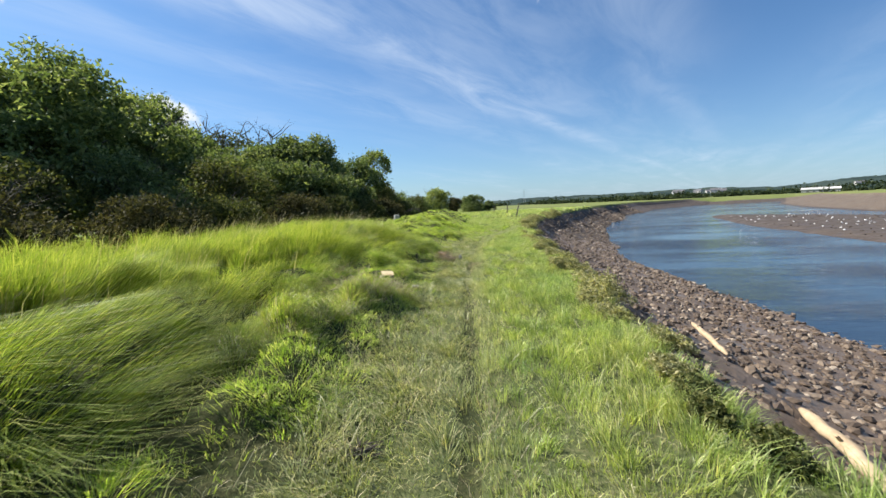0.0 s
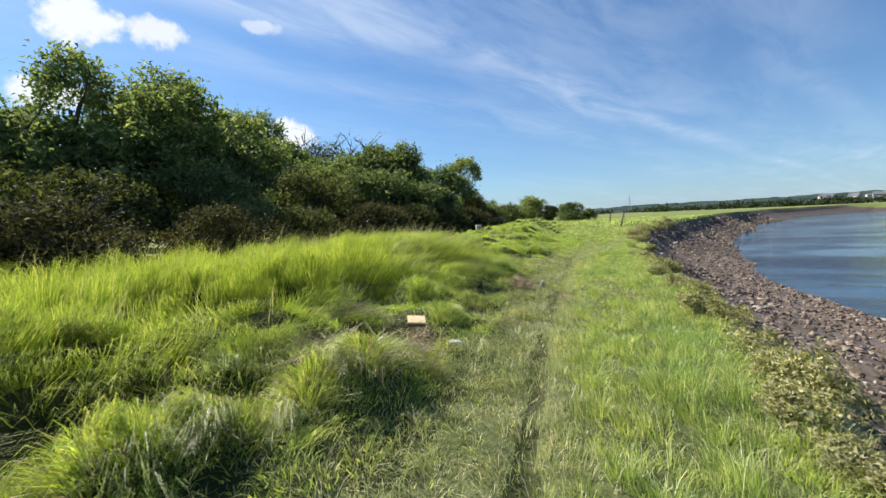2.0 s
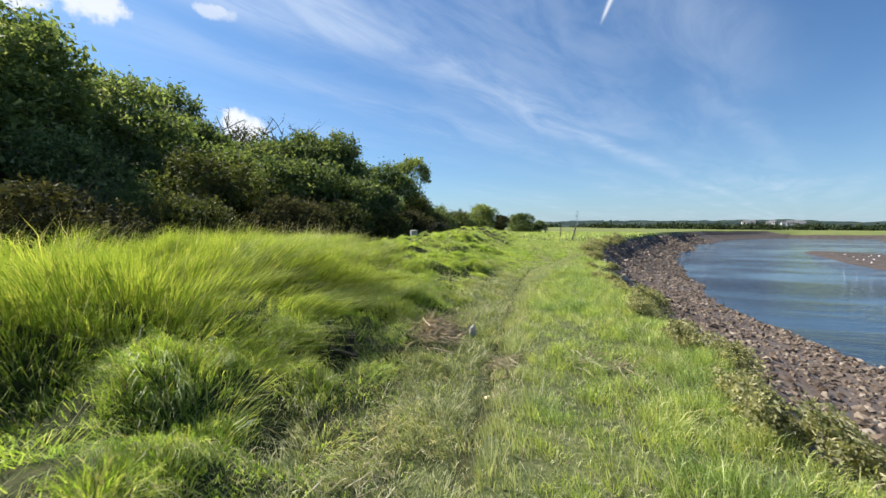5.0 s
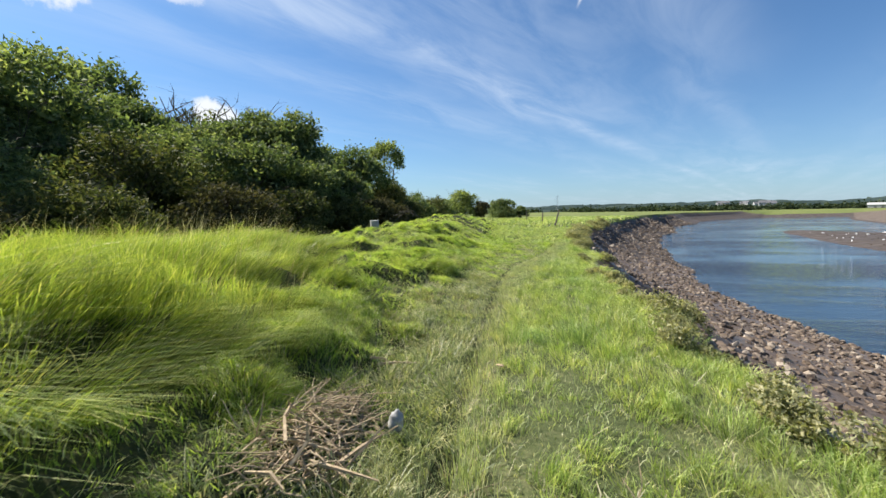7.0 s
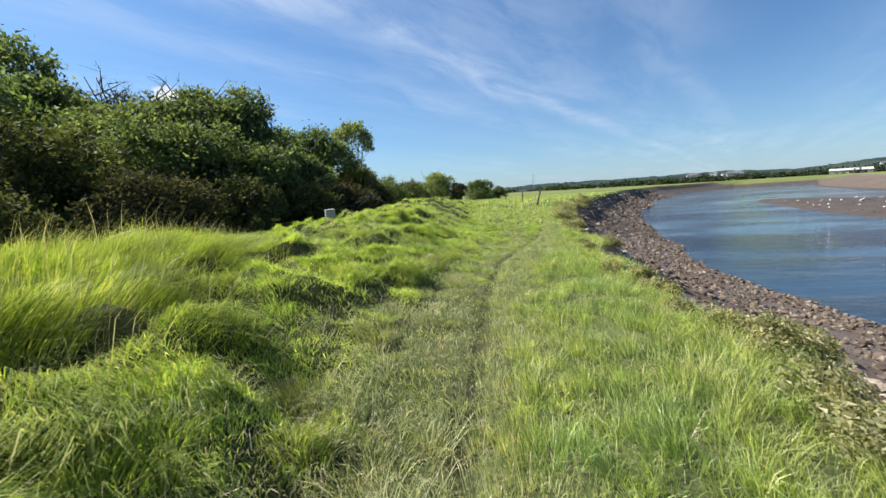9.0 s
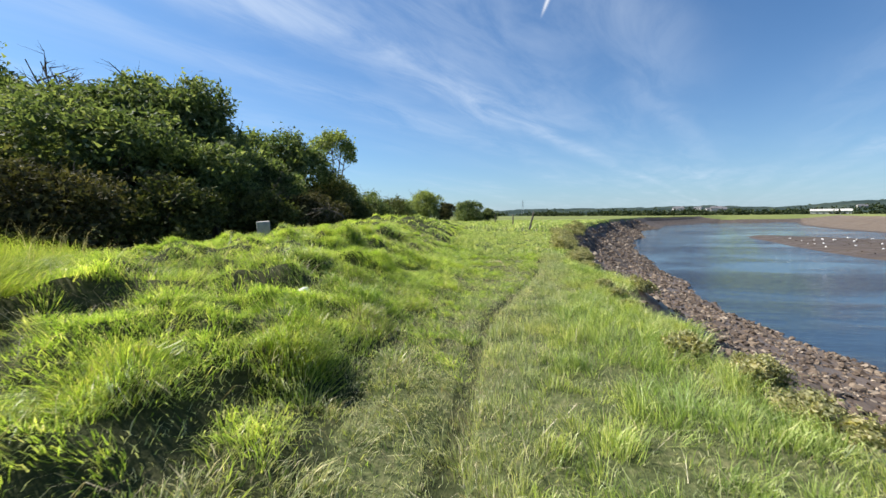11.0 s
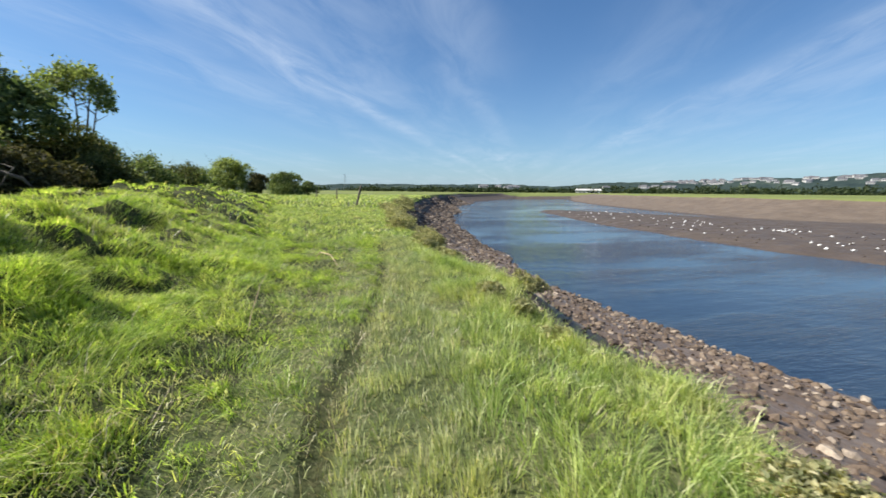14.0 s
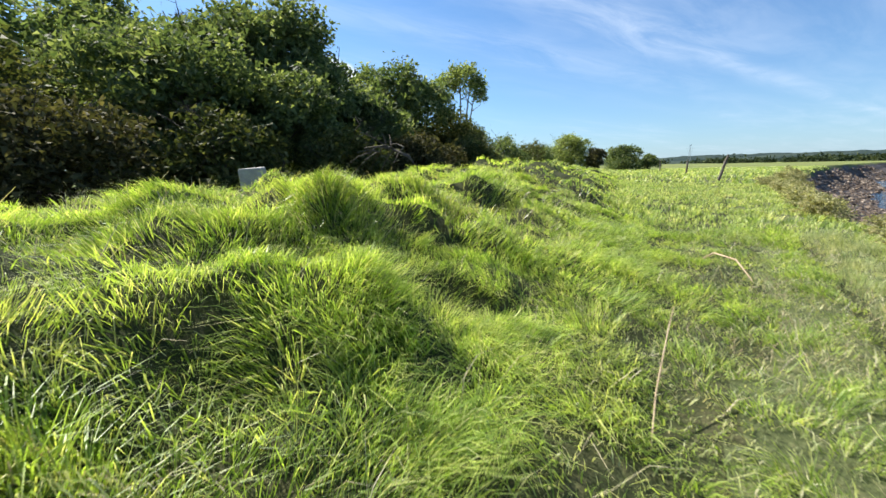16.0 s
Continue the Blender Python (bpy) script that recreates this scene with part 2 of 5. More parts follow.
M["hazy_hill"] = material("hazy_wooded_hill", wooded)
GREENS = ((0.0, (0.15, 0.225, 0.05)), (0.35, (0.28, 0.39, 0.08)), (0.65, (0.41, 0.52, 0.12)), (0.85, (0.56, 0.59, 0.20)), (1.0, (0.72, 0.67, 0.42)))
TALL = ((0.0, (0.12, 0.175, 0.042)), (0.4, (0.22, 0.295, 0.07)), (0.75, (0.34, 0.39, 0.11)), (1.0, (0.52, 0.49, 0.24)))
TURF = ((0.0, (0.17, 0.225, 0.07)), (0.4, (0.32, 0.40, 0.125)), (0.75, (0.46, 0.52, 0.19)), (0.93, (0.62, 0.61, 0.31)), (1.0, (0.76, 0.70, 0.47)))
MATTED = ((0.0, (0.13, 0.16, 0.06)), (0.35, (0.24, 0.28, 0.105)), (0.7, (0.38, 0.395, 0.175)), (0.9, (0.56, 0.51, 0.30)), (1.0, (0.72, 0.65, 0.46)))
STALKY = ((0.0, (0.22, 0.26, 0.12)), (0.4, (0.37, 0.41, 0.205)), (0.75, (0.50, 0.52, 0.30)), (1.0, (0.72, 0.66, 0.47)))
M["lush"] = material("lush_grass", leafy(GREENS, 1.2, (0.66, 0.74, 0.62), (1.2, 1.15, 1.1), 0.5, 0.35, dry=0.3))
M["matted"] = material("matted_grass", leafy(MATTED, 1.5, (0.75, 0.8, 0.75), (1.15, 1.1, 1.05), 0.3, dry=0.35))
M["stalky"] = material("stalky_grass", leafy(STALKY, 0.9, (0.8, 0.88, 0.85), (1.12, 1.06, 1.0), 0.35, dry=0.25))
M["tall"] = material("tall_grass", leafy(TALL, 0.5, (0.8, 0.85, 0.75), (1.15, 1.1, 1.0), 0.45, 0.35, warmth=(1.4, 1.45, 0.6)))
M["turf"] = material("turf_grass", leafy(TURF, 0.8, (0.72, 0.85, 0.75), (1.2, 1.1, 1.05), 0.4, dry=0.3))
M["straw"] = material("straw", leafy(((0.0, (0.24, 0.19, 0.115)), (0.5, (0.44, 0.37, 0.24)), (1.0, (0.68, 0.61, 0.45))), 2.0, (0.75, 0.75, 0.75), (1.1, 1.1, 1.1), 0.25))
M["shore_plant"] = material("shore_plant", leafy(((0.0, (0.19, 0.19, 0.10)), (0.5, (0.34, 0.335, 0.195)), (1.0, (0.54, 0.51, 0.35))), 2.0, (0.7, 0.7, 0.65), (1.15, 1.1, 1.05), 0.4, 0.1, 0.7))
M["leaf"] = material("tree_leaf", leafy(((0.0, (0.065, 0.094, 0.048)), (0.5, (0.125, 0.165, 0.077)), (0.85, (0.20, 0.24, 0.115)), (1.0, (0.33, 0.355, 0.21))), 0.35, (0.65, 0.72, 0.7), (1.3, 1.2, 1.1), 0.4, 0.1, 0.65))
M["leaf_light"] = material("belt_leaf", leafy(((0.0, (0.08, 0.115, 0.056)), (0.5, (0.155, 0.20, 0.09)), (0.85, (0.245, 0.29, 0.135)), (1.0, (0.38, 0.40, 0.23))), 0.35, (0.65, 0.72, 0.7), (1.3, 1.2, 1.1), 0.42, 0.1, 0.65))
M["leaf_dark"] = material("dark_leaf", leafy(((0.0, (0.022, 0.034, 0.020)), (0.5, (0.038, 0.054, 0.030)), (1.0, (0.075, 0.09, 0.048))), 0.03, (0.7, 0.75, 0.75), (1.2, 1.15, 1.1), 0.2, 0.05, 0.8))
M["leaf_pale"] = material("pale_leaf", leafy(((0.0, (0.12, 0.155, 0.065)), (0.5, (0.20, 0.24, 0.10)), (1.0, (0.32, 0.35, 0.18))), 0.5, (0.8, 0.82, 0.8), (1.15, 1.1, 1.05), 0.5, 0.1, 0.65))
M["leaf_olive"] = material("olive_leaf", leafy(((0.0, (0.05, 0.065, 0.028)), (0.5, (0.092, 0.11, 0.043)), (1.0, (0.18, 0.175, 0.08))), 0.4, (0.7, 0.74, 0.7), (1.2, 1.12, 1.0), 0.28, 0.08, 0.7))
M["leaf_brown"] = material("bramble_leaf", leafy(((0.0, (0.046, 0.044, 0.025)), (0.5, (0.085, 0.084, 0.042)), (1.0, (0.165, 0.145, 0.078))), 0.6, (0.7, 0.72, 0.7), (1.1, 1.06, 1.0), 0.2, 0.06, 0.75))
M["bark"] = material("bark", solid(((0.3, (0.045, 0.038, 0.03)), (0.5, (0.09, 0.075, 0.058)), (0.7, (0.15, 0.13, 0.105))), 3, 0.9, 0.8, 14, 0.03, stretch=(1, 1, 0.25)))
M["char"] = material("charred_wood", solid(((0.3, (0.012, 0.011, 0.010)), (0.5, (0.022, 0.020, 0.018)), (0.7, (0.05, 0.045, 0.04))), 6, 0.85, 0.8, 30, 0.01))
M["drift"] = material("driftwood", solid(((0.3, (0.26, 0.19, 0.115)), (0.5, (0.40, 0.30, 0.19)), (0.7, (0.50, 0.40, 0.27))), 4, 0.8, 0.5, 20, 0.01))
M["old_wood"] = material("weathered_wood", solid(((0.3, (0.07, 0.058, 0.045)), (0.5, (0.13, 0.11, 0.09)), (0.7, (0.20, 0.17, 0.14))), 5, 0.9, 0.6, 30, 0.01, stretch=(1, 1, 0.2)))
M["concrete"] = material("concrete", solid(((0.3, (0.22, 0.215, 0.20)), (0.5, (0.33, 0.32, 0.30)), (0.7, (0.42, 0.41, 0.38))), 6, 0.9, 0.4, 40, 0.01))
M["card"] = material("board", solid(((0.3, (0.52, 0.40, 0.22)), (0.5, (0.62, 0.49, 0.29)), (0.7, (0.68, 0.56, 0.36))), 8, 0.8, 0.2, 40, 0.003))
M["plastic"] = material("white_plastic", solid(((0.3, (0.62, 0.61, 0.58)), (0.5, (0.74, 0.73, 0.70)), (0.7, (0.8, 0.79, 0.77))), 9, 0.5, 0.3, 20, 0.01))
M["paint"] = material("pale_render", solid(((0.3, (0.34, 0.33, 0.32)), (0.5, (0.44, 0.43, 0.41)), (0.7, (0.56, 0.54, 0.52))), 0.05, 0.9, 0.1, 2, 0.01))
M["slate"] = material("slate_roof", solid(((0.3, (0.08, 0.08, 0.09)), (0.5, (0.12, 0.12, 0.13)), (0.7, (0.17, 0.165, 0.17))), 0.5, 0.8, 0.2, 2, 0.01))
M["pane"] = material("window_pane", lambda k: k.add("ShaderNodeBsdfPrincipled", ins={"Base Color": (0.03, 0.035, 0.04, 1), "Roughness": 0.08}).outputs[0])
M["metal"] = material("grey_metal", solid(((0.3, (0.25, 0.26, 0.27)), (0.5, (0.34, 0.35, 0.36)), (0.7, (0.42, 0.43, 0.44))), 2, 0.6, 0.1, 8, 0.01, 0.6))


# ---------------------------------------------------------------- number helpers
def hash2(i, j, seed):
    n = (i.astype(np.int64) * 374761393 + j.astype(np.int64) * 668265263 + seed * 974711) & 0x7FFFFFFF
    n = ((n ^ (n >> 13)) * 1274126177) & 0x7FFFFFFF
    return ((n ^ (n >> 16)) & 0xFFFF) / 65535.0


def vnoise(x, y, scale, seed=0):
    """Smooth value noise, 0 to 1, with features about 1 / scale wide."""
    x, y = np.asarray(x, float) * scale, np.asarray(y, float) * scale
    i, j = np.floor(x), np.floor(y)
    u, v = x - i, y - j
    u, v = u * u * (3 - 2 * u), v * v * (3 - 2 * v)
    a, b, c, d = hash2(i, j, seed), hash2(i + 1, j, seed), hash2(i, j + 1, seed), hash2(i + 1, j + 1, seed)
    return (a * (1 - u) + b * u) * (1 - v) + (c * (1 - u) + d * u) * v


def fbm(x, y, scale, seed=0, octaves=3):
    t, w = 0, 0
    for o in range(octaves):
        t = t + vnoise(x, y, scale * 2**o, seed + o * 17) * 0.5**o
        w += 0.5**o
    return t / w


def sstep(v, a, b):
    t = np.clip((v - a) / (b - a), 0, 1)
    return t * t * (3 - 2 * t)


# plan lines: at each y the x of the grass edge, the near waterline, and the foot of the far bank
EDGE_Y = (-60, 0, 5, 10, 15, 20, 25, 30, 40, 48, 58, 65, 78, 90, 105, 130, 160, 205, 270, 420, 900, 3000)
EDGE_X = (2.5, 2.6, 2.7, 2.65, 2.85, 3.05, 3.5, 3.8, 5.2, 6.8, 10.0, 12.4, 17.0, 21.0, 27.0, 36, 52, 72, 128, 280, 620, 1500)
SHORE_Y = (-60, 15, 22, 30, 38, 46, 57, 65, 80, 98, 110, 145, 160, 205, 270, 420, 900, 3000)
SHORE_X = (13.6, 13.2, 12.9, 13.0, 13.0, 14.9, 17.0, 19.0, 23.5, 29.5, 36, 48, 60, 81, 138, 292, 640, 1560)
FOOT_Y = (-300, -50, 20, 35, 50, 75, 110, 150, 200, 270, 420, 900, 3000)
FOOT_X = (240, 115, 100, 93, 86, 81, 92, 108, 134, 182, 345, 700, 1650)
SPIT_Y = (-60, -12, 5, 14, 20, 27, 42, 52, 75, 90, 106, 116)
SPIT_X = (150, 110, 76, 56, 46, 40, 38, 39.8, 44.5, 50, 56, 61)
WATER = -3.5


def edge_at(y):
    return np.interp(y, EDGE_Y, EDGE_X) + 0.55 * (vnoise(y, y * 0, 0.7, 5) - 0.5) + 0.5 * (vnoise(y, y * 0, 1.9, 9) - 0.5)


def shore_at(y):
    return np.interp(y, SHORE_Y, SHORE_X) + 0.9 * (vnoise(y, y * 0, 0.28, 3) - 0.5) + 0.5 * (vnoise(y, y * 0, 0.9, 4) - 0.5)


def track_x(y):
    """The trodden line."""
    return np.interp(y, (0, 5, 9, 16, 19, 21, 22.5, 24, 26, 29, 40), (0.58, 0.48, 0.3, 0.3, 0.4, 0.55, 0.8, 1.25, 1.8, 2.35, 4.0))


# hollows (deep above nought) and humps of the bank: middle, half widths, depth
DIPS = ((-1.4, 8.1, 0.42, 0.48, 0.42), (-2.4, 5.1, 0.5, 0.8, 0.26), (-2.6, 9.5, 0.5, 0.45, 0.15), (-1.3, 11.55, 0.28, 0.28, 0.28), (-1.45, 7.5, 0.28, 0.28, 0.28), (-0.5, 14.85, 0.3, 0.35, 0.12), (-0.9, 15.75, 0.22, 0.25, 0.18), (-0.5, 19.45, 0.25, 0.3, 0.14), (-1.1, 12.4, 0.2, 0.5, 0.12), (-0.75, 9.1, 0.18, 0.35, 0.1),
        (-1.7, 4.9, 0.35, 0.5, -0.12), (-1.25, 6.5, 0.32, 0.6, -0.14), (-1.9, 10.2, 0.35, 0.6, -0.14), (-1.5, 13.7, 0.35, 0.9, -0.14), (-0.95, 19.6, 0.3, 0.5, -0.12), (-1.0, 7.6, 0.15, 0.4, -0.08))


def dips(x, y):
    return sum(d * np.exp(-(((x - cx) / rx) ** 2) - ((y - cy) / ry) ** 2) for cx, cy, rx, ry, d in DIPS)


def height(x, y, rough=True):
    """The ground's height anywhere."""
    x, y = np.broadcast_arrays(np.asarray(x, float), np.asarray(y, float))
    edge, shore, foot = edge_at(y), shore_at(y), np.interp(y, FOOT_Y, FOOT_X)
    late = sstep(y, 15, 23)
    lane = np.interp(x, (-12, -8, -5, -3.6, -2.4, -1.3, -0.6, 0.0, 0.8, 2.0), (0.55, 0.6, 0.62, 0.6, 0.5, 0.30, 0.10, 0.0, 0.0, -0.02))
    bank = np.interp(x, (-14, -8, -5.5, -4.2, -3.2, -2.2, -1.2, -0.5, 0.2, 1.0, 2.2), (0.35, 0.4, 0.7, 0.9, 0.97, 0.84, 0.52, 0.26, 0.06, 0.04, 0.04))
    land = lane * (1 - late) + bank * late
    land = land + 0.38 * np.exp(-(((x + 3.2) / 2.8) ** 2) - ((y - 36) / 9) ** 2) + 0.1 * sstep(y, 40, 70)
    land = np.where(y > 45, land * (1 - sstep(y, 45, 75)) + 0.35 * sstep(y, 45, 75), land)
    if rough:
        bumpy = sstep(-x, -0.1, 1.6) * np.clip(1 - (np.abs(x) - 8) / 20, 0, 1)
        land = land + bumpy * ((0.6 - 0.28 * late) * (fbm(x, y, 1.0, 21) - 0.5) + 0.24 * (vnoise(x, y, 2.4, 8) ** 1.6 - 0.4)) + 0.05 * (vnoise(x, y, 2.1, 12) - 0.5) + bumpy * (0.10 + 0.10 * late) * (vnoise(x, y, 3.4, 88) - 0.5) - dips(x, y)
    land = land - 0.06 * np.exp(-(((x - track_x(y) + 0.03) / 0.1) ** 2)) * (y < 45)
    s = (x - edge) / np.maximum(shore - edge, 1.0)
    slope = np.interp(s, (-0.09, -0.03, 0.0, 0.03, 0.07, 0.16, 0.23, 0.55, 1.0, 1.35), (0.0, -0.04, -0.09, -0.28, -0.52, -1.04, -1.5, -2.55, WATER, WATER - 1.0))
    if rough:
        slope = slope + sstep(s, 0.02, 0.1) * (0.22 * (fbm(x, y, 0.8, 31) - 0.5))
    near = np.where(s < -0.09, land, np.where(s < 0, land * (1 - (s + 0.09) / 0.09) + slope, slope))
    # the far bank and the mud spit in the river
    d = x - foot
    far = np.interp(d, (-8, 0, 6, 15, 19, 21, 24, 60), (WATER - 0.4, WATER + 0.05, -2.7, -1.2, -0.5, 0.35, 0.55, 0.7))
    if rough:
        far = far + 0.5 * (fbm(x, y, 0.16, 41) - 0.5) * sstep(d, 2, 12) * (1 - sstep(d, 20, 26))
    spit_left = np.interp(y, SPIT_Y, SPIT_X) + 1.2 * (vnoise(y, y * 0, 0.2, 71) - 0.5)
    inside = np.minimum((x - spit_left) / 7.0, (118 - y) / 10.0)
    channel = np.interp(y, (40, 62, 80, 100, 118), (200, 84, 76, 68, 58))
    inside = np.minimum(inside, (channel - x) / 5.0)
    spit = WATER - 0.7 + 1.1 * np.clip(inside + 0.65, 0, 1) + 0.10 * (fbm(x, y, 0.3, 51) - 0.5)
    other = np.maximum(far, np.where((inside > -0.65) & (x > shore + 6), spit, -9))
    mid = (shore + foot) * 0.5
    bend = sstep(y, 255, 285)
    z = np.where(x < np.minimum(mid, shore + 12), np.maximum(near, WATER - 1.2), np.maximum(other, WATER - 1.2))
    return z * (1 - bend) + 0.45 * bend


def mesh_of(name, verts, faces, mats, index=None, smooth=False):
    """A mesh from arrays: verts (n, 3), faces (m, 3) or (m, 4)."""
    me = bpy.data.meshes.new(name)
    verts, faces = np.asarray(verts, np.float32), np.asarray(faces, np.int32)
    m, c = faces.shape
    me.vertices.add(len(verts))
    me.vertices.foreach_set("co", verts.ravel())
    me.loops.add(m * c)
    me.loops.foreach_set("vertex_index", faces.ravel())
    me.polygons.add(m)
    me.polygons.foreach_set("loop_start", np.arange(0, m * c, c, dtype=np.int32))
    for mat in mats:
        me.materials.append(mat)
    if index is not None:
        me.polygons.foreach_set("material_index", np.asarray(index, np.int32))
    me.polygons.foreach_set("use_smooth", np.full(m, smooth, dtype=bool))
    me.update(calc_edges=True)
    me.validate()
    return me


def part(name, bm, mat, parent=None, label="", smooth=False):
    """Links a bmesh as one mesh object, under a thing or a part."""
    me = bpy.data.meshes.new(name)
    bm.to_mesh(me)
    bm.free()
    me.materials.append(mat)
    if smooth:
        me.polygons.foreach_set("use_smooth", np.ones(len(me.polygons), dtype=bool))
    ob = new(name, me)
    ob.parent = parent
    return tagged(ob, label)


def add_box(bm, centre, size, turn=None, bevel=0.0):
    made = bmesh.ops.create_cube(bm, size=1.0)["verts"]
    m = Matrix.Translation(centre) @ (turn or Matrix()) @ Matrix.Diagonal((*size, 1))
    bmesh.ops.transform(bm, matrix=m, verts=made)
    if bevel:
        edges = list({e for v in made for e in v.link_edges})
        bmesh.ops.bevel(bm, geom=edges, offset=bevel, segments=2, affect="EDGES", profile=0.6)


def add_tube(bm, points, radii, sides=7):
    """A tapered limb along a line of points."""
    rings = []
    pts = [Vector(p) for p in points]
    for i, p in enumerate(pts):
        d = (pts[min(i + 1, len(pts) - 1)] - pts[max(i - 1, 0)]).normalized()
        a = d.orthogonal().normalized()
        b = d.cross(a)
        rings.append([bm.verts.new(p + (a * math.cos(2 * math.pi * k / sides) + b * math.sin(2 * math.pi * k / sides)) * radii[i]) for k in range(sides)])
    for r, q in zip(rings, rings[1:]):
        for k in range(sides):
            bm.faces.new((r[k], r[(k + 1) % sides], q[(k + 1) % sides], q[k]))
    bm.faces.new(rings[0][::-1])
    bm.faces.new(rings[-1])


# ---------------------------------------------------------------- the ground, one sheet to the horizon, and the river
def spaced(stops):
    out = []
    for (a, step), (b, _) in zip(stops, stops[1:]):
        out += list(np.arange(a, b - 1e-6, step))
    return np.array(out + [stops[-1][0]])


def build_ground():
    xs = spaced(((-2600, 400), (-600, 60), (-120, 12), (-40, 3), (-16, 0.5), (-6, 0.14), (-1.2, 0.075), (1.4, 0.14), (6, 0.3), (14, 0.9), (26, 2.2), (98, 1.5), (128, 9), (300, 60), (900, 300), (2700, 1)))
    ys = spaced(((-400, 60), (-100, 20), (-20, 2), (0, 0.17), (34, 0.4), (60, 0.8), (120, 2.5), (220, 10), (420, 40), (900, 250), (3000, 1)))
    X, Y = np.meshgrid(xs, ys)
    # columns follow the grass edge on this side and the foot of the bank on the other
    near, far = np.interp(Y, EDGE_Y, EDGE_X) - 2.7, np.interp(Y, FOOT_Y, FOOT_X) - 100
    over = sstep(X, 14, 60)
    X = X + sstep(X, -3, 1.5) * (near * (1 - over) + far * over)
    Z = height(X, Y)
    n, m = len(xs), len(ys)
    I = np.arange(n * m).reshape(m, n)
    faces = np.stack([I[:-1, :-1], I[:-1, 1:], I[1:, 1:], I[1:, :-1]], -1).reshape(-1, 4)
    cx, cy = (X[:-1, :-1] + X[1:, 1:]).ravel() / 2, (Y[:-1, :-1] + Y[1:, 1:]).ravel() / 2
    edge, foot = edge_at(cy), np.interp(cy, FOOT_Y, FOOT_X)
    shore = shore_at(cy)
    kind = np.zeros(len(faces), int)
    kind[(cx < edge + 0.05) & ((cy > 60) | (cx < -16))] = 1
    kind[cx > edge + 0.05] = 2
    kind[(cx > edge + 0.05) & (cy > 48)] = 3
    kind[cx > shore + 8] = 3
    kind[(cx > foot + 1.5) & (cx > shore + 8)] = 4
    kind[(cx > foot + 20.5) & (cx > shore + 8)] = 1
    kind[cy > 272] = 1
    # pale litter on the lane; the rut keeps darker ground, standing for its shade
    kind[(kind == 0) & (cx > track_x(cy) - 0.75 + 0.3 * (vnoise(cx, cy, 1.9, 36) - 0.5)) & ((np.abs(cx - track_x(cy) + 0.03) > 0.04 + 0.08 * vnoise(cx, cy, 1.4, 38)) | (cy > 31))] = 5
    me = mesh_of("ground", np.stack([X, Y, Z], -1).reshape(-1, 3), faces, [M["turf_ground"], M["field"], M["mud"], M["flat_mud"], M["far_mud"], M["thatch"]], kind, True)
    tagged(new("ground", me), "grassy river bank falling to brown tidal mud and fields", "ground", kind="structure")
    wy = spaced(((-400, 20), (420, 120), (900, 1)))
    wx = np.linspace(0, 1, 30)
    left, right = np.interp(wy, SHORE_Y, SHORE_X) - 2.5, np.interp(wy, FOOT_Y, FOOT_X) + 3
    P = left[:, None] + (right - left)[:, None] * wx[None, :]
    V = np.stack([P, np.repeat(wy[:, None], 30, 1), np.full(P.shape, WATER)], -1).reshape(-1, 3)
    I = np.arange(len(V)).reshape(len(wy), 30)
    faces = np.stack([I[:-1, :-1], I[:-1, 1:], I[1:, 1:], I[1:, :-1]], -1).reshape(-1, 4)
    tagged(new("water", mesh_of("water", V, faces, [M["water"]], None, True)), "rippled blue tidal river at low water", "river", kind="structure")


build_ground()


# ---------------------------------------------------------------- grass
RNG = np.random.default_rng(7)


def scatter(x0, x1, y0, y1, per_m2):
    n = int((x1 - x0) * (y1 - y0) * per_m2)
    return RNG.uniform(x0, x1, n), RNG.uniform(y0, y1, n)


def blades(name, x, y, tall, wide, lean_x, lean_y, mat, label, base=None, droop=0.0, fine=False):
    """One mesh of bent grass blades, each a tapering strip with a fold or, if fine, two. tall, wide, lean: arrays by blade; lean in parts of the height."""
    n = len(x)
    z = height(x, y) - 0.015 if base is None else base
    a = RNG.uniform(0, 2 * np.pi, n)
    wx, wy = np.cos(a) * wide / 2, np.sin(a) * wide / 2
    steps = ((0.0, 1.0, 0.0), (0.45, 0.85, 0.25), (0.8, 0.5, 0.62)) if fine else ((0.0, 1.0, 0.0), (0.62, 0.75, 0.42))
    m = 2 * len(steps) + 1
    V = np.empty((n, m, 3), np.float32)
    for i, (h, w, l) in enumerate(steps):
        k = h - droop * h * h * 0.35
        cx, cy, cz = x + lean_x * tall * l, y + lean_y * tall * l, z + tall * k
        V[:, 2 * i] = np.stack([cx - wx * w, cy - wy * w, cz], -1)
        V[:, 2 * i + 1] = np.stack([cx + wx * w, cy + wy * w, cz], -1)
    V[:, m - 1] = np.stack([x + lean_x * tall, y + lean_y * tall, z + tall * (1.0 - droop * 0.55)], -1)
    F = np.array([(0, 1, 3), (0, 3, 2), (2, 3, 5), (2, 5, 4), (4, 5, 6)] if fine else [(0, 1, 3), (0, 3, 2), (2, 3, 4)])
    faces = (np.arange(n)[:, None, None] * m + F[None]).reshape(-1, 3)
    return tagged(new(name, mesh_of(name, V.reshape(-1, 3), faces, [mat])), label, "grass", kind="stuff")


def tall_edge(y):
    """The x at which the uncut grass ends."""
    return np.interp(y, (-2, 3, 6, 9, 10.5, 12, 13.5, 15, 16.5, 18, 21, 24, 28), (-1.6, -1.7, -2.1, -2.7, -2.0, -1.55, -1.25, -1.5, -1.9, -2.7, -4.2, -6.0, -10)) + 0.5 * (vnoise(y, y * 0, 0.9, 61) - 0.5)


